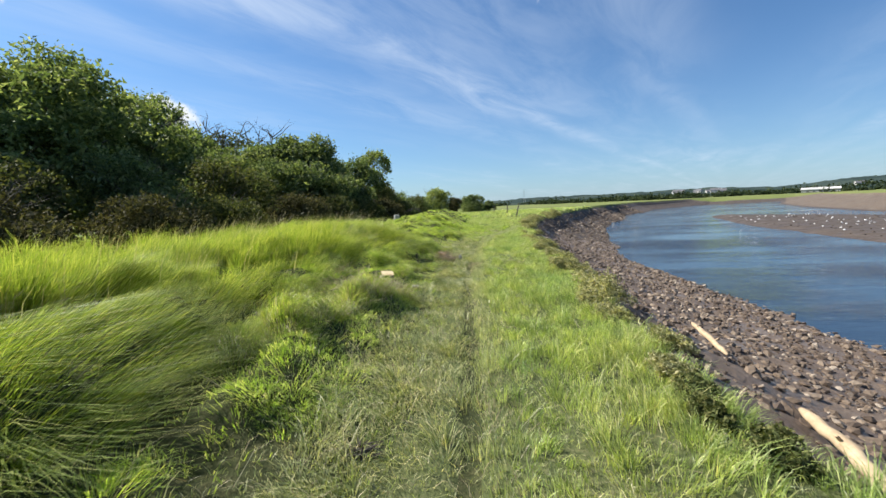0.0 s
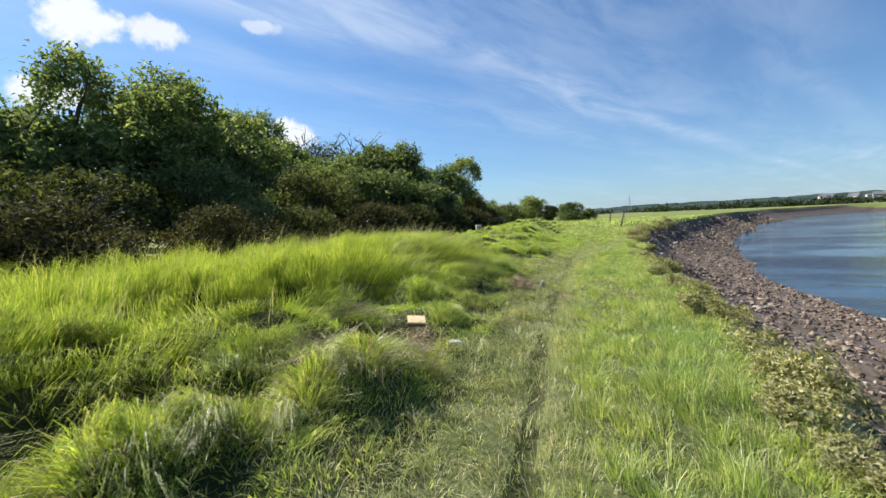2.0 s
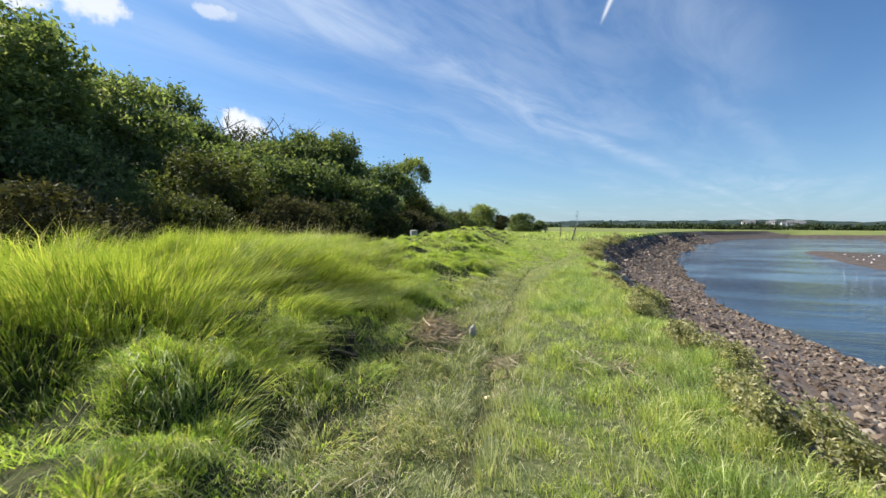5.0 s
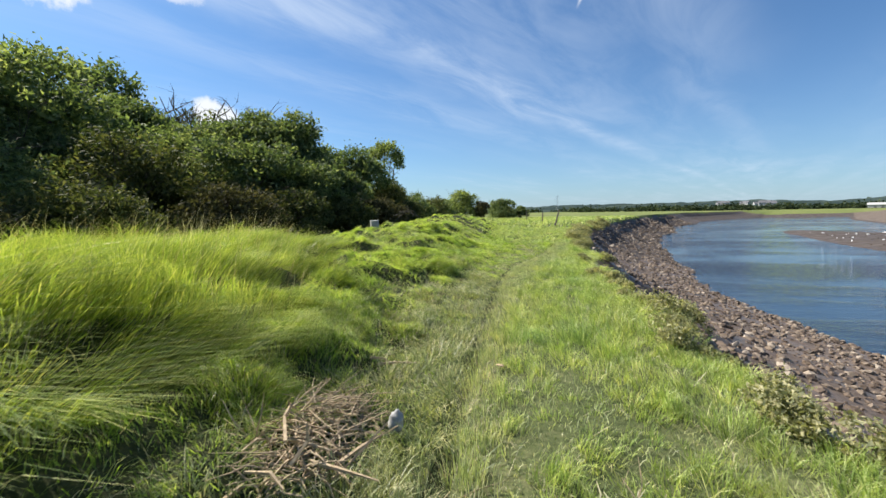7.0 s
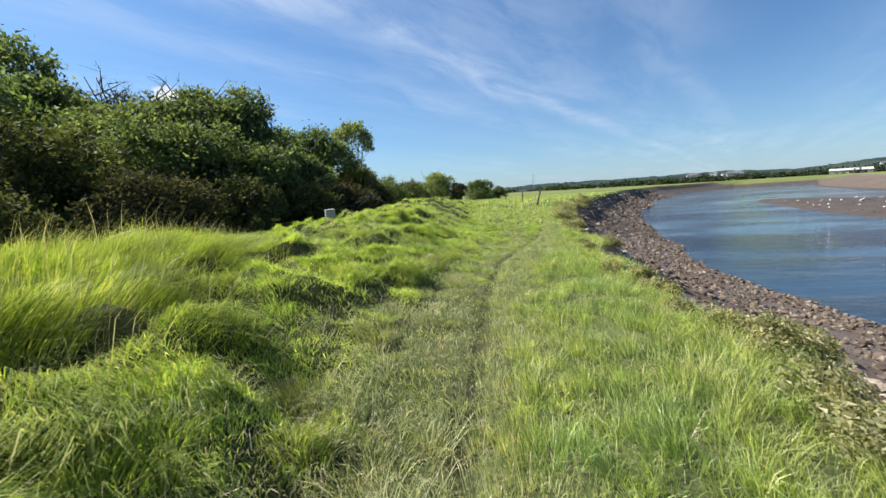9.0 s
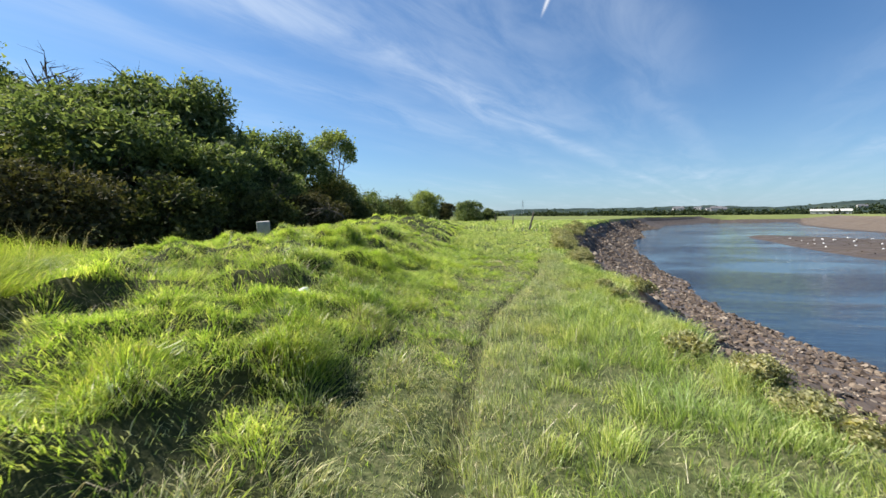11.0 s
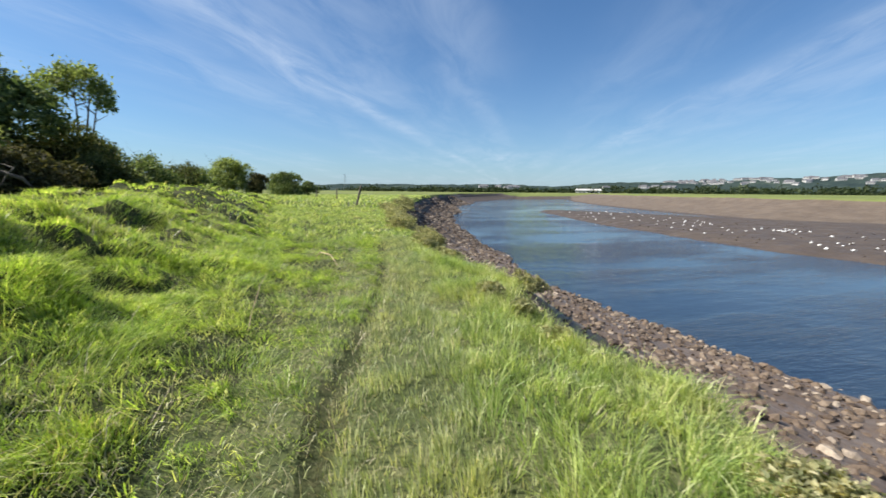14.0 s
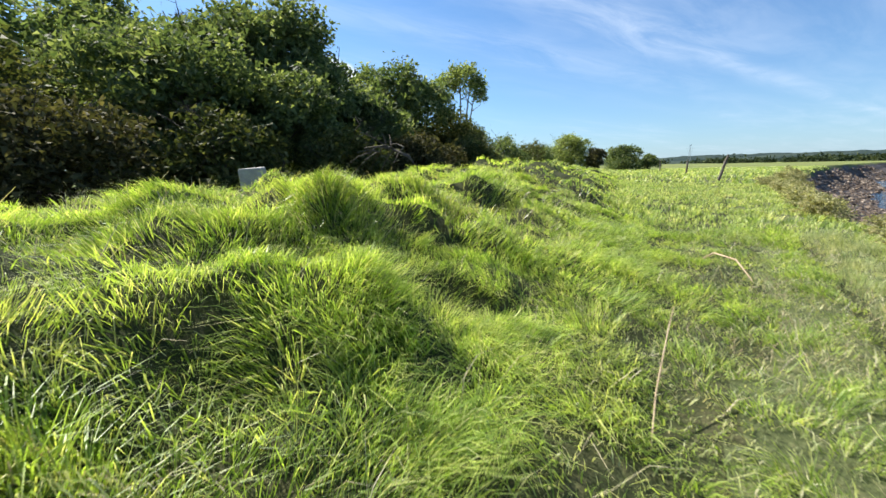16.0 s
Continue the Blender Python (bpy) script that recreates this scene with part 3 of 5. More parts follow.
def tufts(x0, x1, y0, y1, per_m2, each, radius, keep):
    """Blades gathered in tufts: places of the blades, the way out from the tuft's heart, and a number for each tuft."""
    cx, cy = scatter(x0, x1, y0, y1, per_m2)
    ok = keep(cx, cy)
    cx, cy = cx[ok], cy[ok]
    n = len(cx)
    big = RNG.uniform(0.55, 1.45, n)
    count = np.maximum(3, (each * big * RNG.uniform(0.7, 1.3, n)).astype(int))
    own = np.repeat(np.arange(n), count)
    a = RNG.uniform(0, 2 * np.pi, len(own))
    r = radius * big[own] * np.sqrt(RNG.uniform(0, 1, len(own)))
    return cx[own] + np.cos(a) * r, cy[own] + np.sin(a) * r, np.cos(a), np.sin(a), r / radius, own, big[own]


def clear_of_hollows(x, y):
    """How much grows there: little on the floors of the hollows."""
    return np.clip(1 - 4.5 * np.maximum(dips(x, y) - 0.06, 0), 0.04, 1)


def chance(n):
    return RNG.uniform(0, 1, n)


def tussock(cx, cy, rad, n, high, lean, dry, label, width=0.0048, mats=("tall", "lush")):
    """A mound of long grass that falls away on all sides, most of it the way it leans."""
    n = int(n)
    a = RNG.uniform(0, 2 * np.pi, n)
    r = np.sqrt(RNG.uniform(0, 1, n))
    x, y = cx + np.cos(a) * r * rad * 0.9 + RNG.normal(0, 0.05, n), cy + np.sin(a) * r * rad * 1.35 + RNG.normal(0, 0.05, n)
    strand = 2 * np.pi * vnoise(x, y, 6.0, 44)
    amt = RNG.uniform(0.3, 0.9, n) * (0.3 + 0.7 * r)
    lx = np.cos(a) * amt + lean[0] + 0.55 * np.cos(strand)
    ly = np.sin(a) * amt + lean[1] + 0.45 * np.sin(strand)
    tall = high * RNG.uniform(0.6, 1.2, n) * (1.05 - 0.35 * r)
    base = height(x, y) - 0.02 + high * 0.25 * (1 - r * r)
    pick = chance(n)
    for mat, lo, hi in (("straw", 0, dry), (mats[0], dry, dry + (1 - dry) * 0.6), (mats[1], dry + (1 - dry) * 0.6, 1.01)):
        ok = (pick >= lo) & (pick < hi)
        if ok.sum():
            blades("tussock", x[ok], y[ok], tall[ok], width * RNG.uniform(0.7, 1.4, int(ok.sum())), lx[ok], ly[ok], M[mat], label, base[ok], 1.15, True)


def build_grass():
    # short grass of the lane: matted beside the rut, stalky in the worn strip, lush towards the river
    def zone(lo, hi, soft, gap, scale):
        def keep(x, y):
            right = x - track_x(y)
            wide = np.where(y > 18, sstep(y, 18, 22), 0)
            low, high = lo[0] + (lo[1] - lo[0]) * wide, hi[0] + (hi[1] - hi[0]) * wide
            inside = sstep(right, low - soft, low + soft) * (1 - sstep(right, high - soft, high + soft))
            knots = np.clip(gap + 2.6 * (vnoise(x, y, scale, 58) * 0.6 + fbm(x, y, 1.7, 57) * 0.4 - 0.36), 0.22, 1)
            return (x < edge_at(y) - 0.02) & (chance(len(x)) < inside * knots) & (np.abs(right + 0.03 + 0.05 * (vnoise(y, y * 0, 1.7, 7) - 0.5)) > 0.055 * chance(len(x)) ** 0.7) & (chance(len(x)) < clear_of_hollows(x, y))

        return keep

    for y0, y1, k, wide in ((0.4, 13, 1.0, 1.0), (13, 20, 1.0, 1.0), (20, 31, 0.95, 1.05)):
        for name, mat, lo, hi, soft, gap, dens, each, label in (
            ("matted_grass", "matted" if y0 < 20 else "lush", (-1.15, -2.6), (-0.02, -0.02), 0.12, 0.5, 95, 19, "matted grey-green trodden grass mixed with straw" if y0 < 20 else "combed green grass beside the rut"),
            ("stalky_grass", "stalky", (0.0, 0.0), (0.42, 1.0), 0.10, 0.55, 120, 17, "pale upright stalky grass in the worn strip"),
            ("turf_grass", "turf", (0.36, 0.85), (9, 9), 0.14, 0.5, 115, 20, "lush bright green grass between the path and the river")):
            x, y, ox, oy, r, own, big = tufts(-1.6, 3.8, y0, y1, dens * k, each, 0.06, zone(lo, hi, soft, gap, 4.2))
            n = len(x)
            right = x - track_x(y)
            knot = vnoise(x, y, 4.2, 58)
            clump = 0.6 * sstep(fbm(x, y, 0.7, 77), 0.38, 0.66) + 0.8 * sstep(knot, 0.35, 0.9)
            swirl = 2 * np.pi * vnoise(x, y, 2.2, 15)
            if name == "matted_grass":
                tall = (0.055 + 0.12 * clump) * RNG.uniform(0.6, 1.4, n)
                amt, drift, droop = RNG.uniform(0.4, 1.3, n) * r + 0.2, 0.75, 0.75
            elif mat == "stalky":
                tall = (0.07 + 0.06 * clump) * RNG.uniform(0.6, 1.5, n)
                amt, drift, droop = RNG.uniform(0.1, 0.5, n) * r + 0.05, 0.15, 0.15
            else:
                tall = (0.06 + 0.135 * clump + 0.06 * sstep(right, 0.6, 1.4)) * RNG.uniform(0.55, 1.4, n)
                amt, drift, droop = RNG.uniform(0.2, 0.9, n) * r + 0.1, 0.3, 0.4
            blades(name, x, y, tall * (0.6 + 0.4 * big), 0.0050 * wide * RNG.uniform(0.6, 1.4, n), ox * amt + np.cos(swirl) * drift, oy * amt + np.sin(swirl) * drift, M[mat], label, droop=droop)
    x, y, ox, oy, r, own, big = tufts(-1.5, 6.5, 31, 50, 13, 14, 0.16, lambda x, y: (x < edge_at(y)) & (x > -1.0 + 0.8 * vnoise(x, y, 1.3, 2)))
    n = len(x)
    blades("turf_grass", x, y, (0.10 + 0.10 * vnoise(x, y, 1.6, 58)) * RNG.uniform(0.6, 1.35, n), 0.02 * RNG.uniform(0.7, 1.4, n), ox * 0.5 + 0.15, oy * 0.5, M["turf"], "bright green grass of the lane further on", droop=0.4)
    # fine short grass under it all
    x, y = scatter(-1.4, 3.6, 0.6, 29, 720)
    ok = (x < edge_at(y)) & (x > track_x(y) - 1.6) & (chance(len(x)) < clear_of_hollows(x, y)) & (chance(len(x)) < np.where(y > 25, 0.6, 1.0) * np.where(np.abs(x - track_x(y) + 0.03) < 0.07, 0.55, 1.0))
    x, y = x[ok], y[ok]
    n = len(x)
    ang = RNG.uniform(0, 2 * np.pi, n)
    blades("fine_grass", x, y, RNG.uniform(0.035, 0.085, n), 0.0055 * RNG.uniform(0.7, 1.4, n), np.cos(ang) * 0.7, np.sin(ang) * 0.7, M["stalky"], "fine short grass covering the lane", droop=0.3)
    # flattened straw in the rut and the matted side
    x, y = scatter(-1.3, 2.6, 0.5, 31, 1000)
    right = x - track_x(y)
    ok = chance(len(x)) < 0.5 * np.exp(-(((right - 0.12) / 0.12) ** 2)) + 0.55 * np.exp(-(((right + 0.6) / 0.4) ** 2)) * sstep(fbm(x, y, 1.3, 3), 0.42, 0.62) + 0.10 * sstep(fbm(x, y, 1.2, 83), 0.5, 0.7)
    ok &= chance(len(x)) < clear_of_hollows(x, y)
    x, y = x[ok], y[ok]
    n = len(x)
    ang = RNG.uniform(0, 2 * np.pi, n)
    blades("dry_grass", x, y, RNG.uniform(0.06, 0.15, n), 0.0042 * RNG.uniform(0.7, 1.4, n), np.cos(ang) * 0.9, np.sin(ang) * 0.9, M["straw"], "dry flattened grass in the worn strips", droop=0.5)

    # tussocky grass on the slope beside the path, combed flat in strands
    def on_bank(x, y):
        return (x > tall_edge(y) - 0.4) & (x < 0.25 * sstep(y, 19, 24) + 0.5 * sstep(y, 23, 27) - 0.6) & (chance(len(x)) > sstep(-x, 4.2, 7.0)) & (chance(len(x)) < np.clip(0.25 + 3.2 * (0.6 * fbm(x, y, 1.0, 21) + 0.4 * vnoise(x, y, 3.4, 23) - 0.34), 0.25, 1)) & (chance(len(x)) < clear_of_hollows(x, y))

    for y0, y1, dens, each, rad, width in ((0.4, 16, 44, 42, 0.12, 0.0055), (16, 21.5, 58, 48, 0.12, 0.005), (21.5, 25, 74, 56, 0.12, 0.0042), (25, 31, 46, 44, 0.13, 0.007), (31, 52, 6, 34, 0.3, 0.022)):
        x, y, ox, oy, r, own, big = tufts(-7.0, 0.4, y0, y1, dens, each, rad, on_bank)
        n = len(x)
        flat = 0.35 + 0.65 * vnoise(x, y, 1.3, 29)
        tall = (0.06 + 0.10 * fbm(x, y, 0.9, 33) + 0.05 * vnoise(x, y, 3.4, 23)) * (0.5 + 0.5 * big) * RNG.uniform(0.6, 1.3, n)
        swirl = 2 * np.pi * vnoise(x, y, 1.6, 19) * 1.3
        amt = RNG.uniform(0.3, 1.2, n) * (0.3 + 0.7 * r)
        blades("bank_grass", x, y, tall, width * RNG.uniform(0.6, 1.4, n), ox * amt + np.cos(swirl) * flat * 1.1 + 0.35, oy * amt + np.sin(swirl) * flat * 1.1 - 0.15, M["lush"], "lush tussocky green grass on the bank", droop=0.8)
    # short undergrowth between the tussocks
    x, y = scatter(-6.0, 0.0, 0.5, 31, 300)
    ok = (x > tall_edge(y)) & (chance(len(x)) < np.clip(0.3 + 3.0 * (fbm(x, y, 1.0, 21) - 0.36), 0.3, 1)) & (chance(len(x)) < clear_of_hollows(x, y))
    x, y = x[ok], y[ok]
    n = len(x)
    ang = RNG.uniform(0, 2 * np.pi, n)
    blades("undergrowth", x, y, RNG.uniform(0.05, 0.12, n), 0.007 * RNG.uniform(0.7, 1.4, n), np.cos(ang) * 0.8, np.sin(ang) * 0.8, M["lush"], "short green undergrowth between the tussocks", droop=0.4)

    # tall uncut grass bent by the wind, in bundles that lean over one another
    def in_meadow(x, y):
        return (x < tall_edge(y)) & (chance(len(x)) > sstep(-x, 5.0, 9) * 0.75) & (chance(len(x)) < clear_of_hollows(x, y))

    x, y, ox, oy, r, own, big = tufts(-10, -1.0, -1, 25, 21, 46, 0.15, in_meadow)
    n = len(x)
    rim = sstep(tall_edge(y) - x, 0.0, 1.5 + 1.3 * sstep(y, 9.5, 12))
    rim = rim * (1 - 0.62 * (1 - sstep(y, 7.4, 8.8)) * sstep(x, -5.0, -3.6))
    wave = vnoise(x * 0.7, y, 1.1, 43)
    tall = (0.34 + 0.56 * rim) * (0.62 + 0.7 * wave) * (0.75 + 0.25 * big) * RNG.uniform(0.7, 1.2, n)
    ang = -0.25 + 1.5 * (vnoise(x, y, 0.55, 25) - 0.5) + 1.0 * (vnoise(x, y, 2.4, 26) - 0.5) + RNG.normal(0, 0.16, n)
    amt = (0.45 + 0.75 * vnoise(x, y, 0.9, 27) + 1.2 * (1 - rim)) * RNG.uniform(0.7, 1.25, n)
    blades("meadow_grass", x, y, tall, 0.0062 * RNG.uniform(0.6, 1.4, n), np.cos(ang) * amt + ox * 0.15, np.sin(ang) * amt + oy * 0.15 - 0.15, M["tall"], "tall uncut yellow-green meadow grass bent by wind", droop=0.6)
    # seed heads and dry stems standing out of the tall grass
    x, y = scatter(-9, -1.4, 2, 24, 10)
    ok = (x < tall_edge(y) - 0.3) & ((x < -3) | (y > 8) | (chance(len(x)) < 0.5))
    x, y = x[ok], y[ok]
    n = len(x)
    far = sstep(tall_edge(y) - x, 0.3, 2.0) * np.where(y > 7, 1.0, 0.6)
    blades("seed_heads", x, y, (0.5 + 0.62 * far) * RNG.uniform(0.85, 1.2, n), np.full(n, 0.007), RNG.uniform(0.1, 0.6, n), RNG.normal(0, 0.2, n), M["straw"], "straw-coloured seed heads standing above the meadow", droop=0.3)

    # coarse growth along the broken edge of the bank
    def on_edge(x, y):
        e = edge_at(y)
        return (x > e - 0.7) & (x < e - 0.05 + 0.3 * vnoise(x, y, 1.5, 6)) & (chance(len(x)) < 0.1 + 1.5 * (fbm(x, y, 1.3, 91) - 0.15))

    for y0, y1, dens, each, width in ((0, 31, 46, 24, 0.0055), (31, 62, 9, 22, 0.02)):
        x, y, ox, oy, r, own, big = tufts(1.5, 10.5, y0, y1, dens, each, 0.10, on_edge)
        n = len(x)
        amt = RNG.uniform(0.25, 1.0, n)
        blades("edge_grass", x, y, (0.10 + 0.17 * fbm(x, y, 1.1, 14)) * RNG.uniform(0.6, 1.3, n), width * RNG.uniform(0.7, 1.4, n), ox * amt + 0.25, oy * amt, M["turf"], "coarse green grass hanging over the eroded edge", droop=0.6)
    # dry stalks lying in the grass
    x, y = scatter(-3.6, 2.4, 1, 31, 110)
    ok = chance(len(x)) < 0.14 + 0.86 * sstep(-x, 0.2, 1.0) * sstep(fbm(x, y, 0.8, 66), 0.40, 0.60)
    ok &= chance(len(x)) < clear_of_hollows(x, y)
    x, y = x[ok], y[ok]
    n = len(x)
    ang = RNG.uniform(0, 2 * np.pi, n)
    blades("dry_stalks", x, y, RNG.uniform(0.14, 0.34, n), np.full(n, 0.005), np.cos(ang) * 1.2, np.sin(ang) * 1.2, M["straw"], "dry straw stalks scattered through the grass", droop=0.9)
    # single tussocks: a yellowed ridge before the hollow, a green one beyond it, straw-capped ones further on
    yellow, green, straw = "yellowed drooping grass tussock on the ridge", "bright green grass tussock on the ridge", "straw-capped grass tussock with a dark foot"
    for cx, cy, rad, n, high, lean, dry, label in (
        (-1.85, 4.4, 0.26, 1500, 0.34, (0.5, -0.3), 0.22, yellow), (-1.62, 5.0, 0.28, 1700, 0.36, (0.6, -0.3), 0.22, yellow), (-1.5, 5.65, 0.26, 1500, 0.34, (0.6, -0.35), 0.28, yellow),
        (-1.35, 6.25, 0.28, 1700, 0.36, (0.55, -0.4), 0.30, yellow), (-1.12, 6.85, 0.26, 1500, 0.34, (0.55, -0.45), 0.42, yellow), (-0.72, 7.5, 0.12, 800, 0.30, (0.35, -0.4), 0.55, yellow),
        (-0.78, 8.05, 0.12, 700, 0.26, (0.35, -0.3), 0.4, yellow), (-2.2, 6.6, 0.3, 1500, 0.36, (0.7, -0.4), 0.12, yellow),
        (-1.05, 9.0, 0.2, 1100, 0.26, (0.4, -0.3), 0.15, green), (-1.3, 9.55, 0.24, 1300, 0.28, (0.4, -0.3), 0.1, green), (-1.75, 9.9, 0.28, 1500, 0.3, (0.5, -0.3), 0.08, green), (-1.7, 10.7, 0.28, 1500, 0.3, (0.5, -0.3), 0.08, green),
        (-1.75, 11.5, 0.24, 1500, 0.34, (0.7, -0.4), 0.08, green), (-1.05, 10.6, 0.22, 1000, 0.2, (0.4, -0.3), 0.3, green), (-1.15, 13.0, 0.28, 1500, 0.3, (0.6, -0.2), 0.1, green), (-1.35, 13.8, 0.3, 1600, 0.3, (0.6, -0.2), 0.06, green),
        (-1.2, 14.6, 0.3, 1600, 0.28, (0.5, -0.4), 0.1, green), (-1.5, 15.4, 0.28, 1500, 0.28, (0.5, -0.3), 0.06, green), (-1.05, 15.9, 0.22, 1200, 0.26, (0.5, -0.5), 0.4, straw), (-0.75, 17.15, 0.2, 1000, 0.18, (0.2, -0.3), 0.55, straw),
        (-0.62, 15.3, 0.2, 1000, 0.2, (0.4, -0.3), 0.3, straw), (-0.6, 20.65, 0.24, 1300, 0.2, (0.5, -0.3), 0.3, straw), (-0.95, 19.55, 0.3, 1700, 0.28, (0.6, -0.2), 0.04, green), (-1.6, 18.6, 0.3, 1500, 0.26, (0.5, -0.2), 0.05, green),
        (-0.35, 22.0, 0.2, 1000, 0.17, (0.4, -0.2), 0.15, green), (-1.2, 22.2, 0.26, 1500, 0.2, (0.5, -0.2), 0.12, green), (-2.0, 24.4, 0.3, 1500, 0.22, (0.4, -0.3), 0.12, straw), (-1.9, 26.0, 0.3, 1300, 0.24, (0.4, -0.3), 0.12, green)):
        tussock(cx, cy, rad, n, high, lean, dry, label)
    # thin far pasture beyond the bend
    x, y = scatter(-9, 30, 50, 105, 11)
    ok = x < edge_at(y)
    x, y = x[ok], y[ok]
    n = len(x)
    blades("far_grass", x, y, RNG.uniform(0.12, 0.3, n), np.full(n, 0.10), RNG.normal(0.2, 0.3, n), RNG.normal(0, 0.3, n), M["turf"], "pale green pasture grass towards the bend", droop=0.3)


build_grass()


# ---------------------------------------------------------------- stones on the slope
def stone_mesh(name, seed, flat):
    r = random.Random(seed)
    bm = bmesh.new()
    bmesh.ops.create_icosphere(bm, subdivisions=1, radius=0.5)
    cuts = [(Vector((r.gauss(0, 1), r.gauss(0, 1), r.gauss(0, 1))).normalized(), r.uniform(0.26, 0.42)) for _ in range(7)]
    for v in bm.verts:
        for nrm, d in cuts:
            k = v.co.dot(nrm)
            if k > d:
                v.co -= nrm * (k - d)
        v.co *= r.uniform(0.93, 1.07)
        v.co.z *= flat
    me = bpy.data.meshes.new(name)
    bm.to_mesh(me)
    bm.free()
    me.materials.append(M["stone"])
    return me


def build_stones():
    kinds = [stone_mesh("stone", 40 + i, 0.55 + 0.06 * (i % 4)) for i in range(8)]
    bank = tagged(new("stone_bank"), "brown angular stones strewn over the muddy river slope", "stones", kind="structure")
    x, y = scatter(2.8, 60, -3, 170, 28)
    e, s = edge_at(y), shore_at(y)
    t = (x - e) / (s - e)
    patch = fbm(x, y, 0.5, 18)
    keep = (t > 0.015) & (t < 1.05) & (RNG.uniform(0, 1, len(x)) < sstep(t, 0.0, 0.12) * (0.62 + 0.8 * patch)) & (RNG.uniform(0, 1, len(x)) < np.interp(y, (0, 28, 45, 70, 170), (1, 0.75, 0.42, 0.2, 0.07)))
    x, y = x[keep], y[keep]
    n = len(x)
    size = (0.075 + 0.19 * RNG.uniform(0, 1, n) ** 2.6) * np.interp(y, (0, 40, 70, 170), (1, 1.25, 1.9, 3.4))
    z = height(x, y)
    near = np.argsort((x - 4.5) ** 2 * 3 + np.clip(np.abs(y - 16) - 11, 0, None) ** 2)[:300]
    single = np.zeros(n, bool)
    single[near] = True
    rest_v, rest_f, base = [], [], 0
    shapes = []
    for me in kinds:
        co = np.array([v.co[:] for v in me.vertices])
        fa = np.array([p.vertices[:] for p in me.polygons])
        shapes.append((co, fa))
    for i in range(n):
        turn = Euler((RNG.normal(0, 0.35), RNG.normal(0, 0.35), RNG.uniform(0, 6.28)))
        stretch = (size[i] * RNG.uniform(0.85, 1.5), size[i] * RNG.uniform(0.7, 1.1), size[i] * RNG.uniform(0.7, 1.15))
        k = int(RNG.integers(len(kinds)))
        at = (x[i], y[i], z[i] + size[i] * 0.05)
        if single[i]:
            ob = new("stone", kinds[k])
            ob.parent = bank
            ob.matrix_basis = Matrix.LocRotScale(at, turn, stretch)
        else:
            co, fa = shapes[k]
            m = np.array(turn.to_matrix()) * np.array(stretch)[None, :]
            rest_v.append(co @ m.T + np.array(at))
            rest_f.append(fa + base)
            base += len(co)
    ob = new("stone_litter", mesh_of("stone_litter", np.concatenate(rest_v), np.concatenate(rest_f), [M["stone"]]))
    ob.parent = bank
    tagged(ob, kind="stuff")


# ---------------------------------------------------------------- trees and bushes
def leaf_cloud(lobes, count, size, seed, clumps=70, spread=0.16, hollow=0.55):
    """Many small folded leaves in clumps over the lobes of a crown. A lobe: centre and three radii."""
    r = np.random.default_rng(seed)
    weights = np.array([l[3] * l[4] + l[4] * l[5] + l[3] * l[5] for l in lobes])
    weights = weights / weights.sum()
    P = []
    for l, w in zip(lobes, weights):
        nc = max(6, int(clumps * w * len(lobes)))
        d = r.normal(0, 1, (nc, 3))
        d /= np.linalg.norm(d, axis=1)[:, None]
        d[:, 2] = np.where(d[:, 2] < -0.5, -d[:, 2], d[:, 2])
        rad = hollow + (1.08 - hollow) * r.uniform(0, 1, (nc, 1)) ** 0.6
        c = np.array(l[:3]) + d * rad * np.array(l[3:])
        n = int(count * w)
        pick = r.integers(0, nc, n)
        each = r.uniform(0.6, 1.5, (nc, 1))
        P.append(c[pick] + r.normal(0, spread, (n, 3)) * each[pick] * (np.array(l[3:]).mean()) * np.array((1, 1, 0.75)))
    P = np.concatenate(P)
    n = len(P)
    nrm = r.normal(0, 1, (n, 3)) + np.array((0, 0, 0.7))
    nrm /= np.linalg.norm(nrm, axis=1)[:, None]
    a = np.cross(nrm, r.normal(0, 1, (n, 3)))
    a /= np.linalg.norm(a, axis=1)[:, None]
    b = np.cross(nrm, a)
    s = (size * r.uniform(0.6, 1.4, n))[:, None]
    V = np.stack([P - a * s - b * s * 0.5, P - a * s * 0.7 + b * s * 0.55, P + a * s * 1.1 - nrm * s * 0.25], 1)
    faces = np.arange(n * 3).reshape(-1, 3)
    return V.reshape(-1, 3), faces


def limbs(bm, rnd, base, top, radius, forks, reach):
    """A leaning trunk with forking branches."""
    base, top = Vector(base), Vector(top)
    mid = base.lerp(top, 0.5) + Vector((rnd.uniform(-1, 1), rnd.uniform(-1, 1), 0)) * reach * 0.12
    line = [base, base.lerp(mid, 0.6), mid, top]
    add_tube(bm, line, [radius, radius * 0.8, radius * 0.62, radius * 0.2])
    for i in range(forks):
        t = rnd.uniform(0.25, 0.95)
        p = line[1].lerp(line[3], t) if t > 0.3 else line[1]
        a = rnd.uniform(0, 6.283)
        out = Vector((math.cos(a), math.sin(a), rnd.uniform(0.4, 1.1))) * reach * rnd.uniform(0.5, 1.0)
        bend = p + out * 0.5 + Vector((0, 0, rnd.uniform(-0.1, 0.15) * reach))
        add_tube(bm, [p, bend, p + out], [radius * 0.42, radius * 0.28, radius * 0.07], 5)
        for _ in range(3):
            q = bend.lerp(p + out, rnd.uniform(0.1, 0.9))
            add_tube(bm, [q, q + Vector((rnd.uniform(-1, 1), rnd.uniform(-1, 1), rnd.uniform(0.0, 0.9))) * reach * 0.4], [radius * 0.12, radius * 0.03], 4)


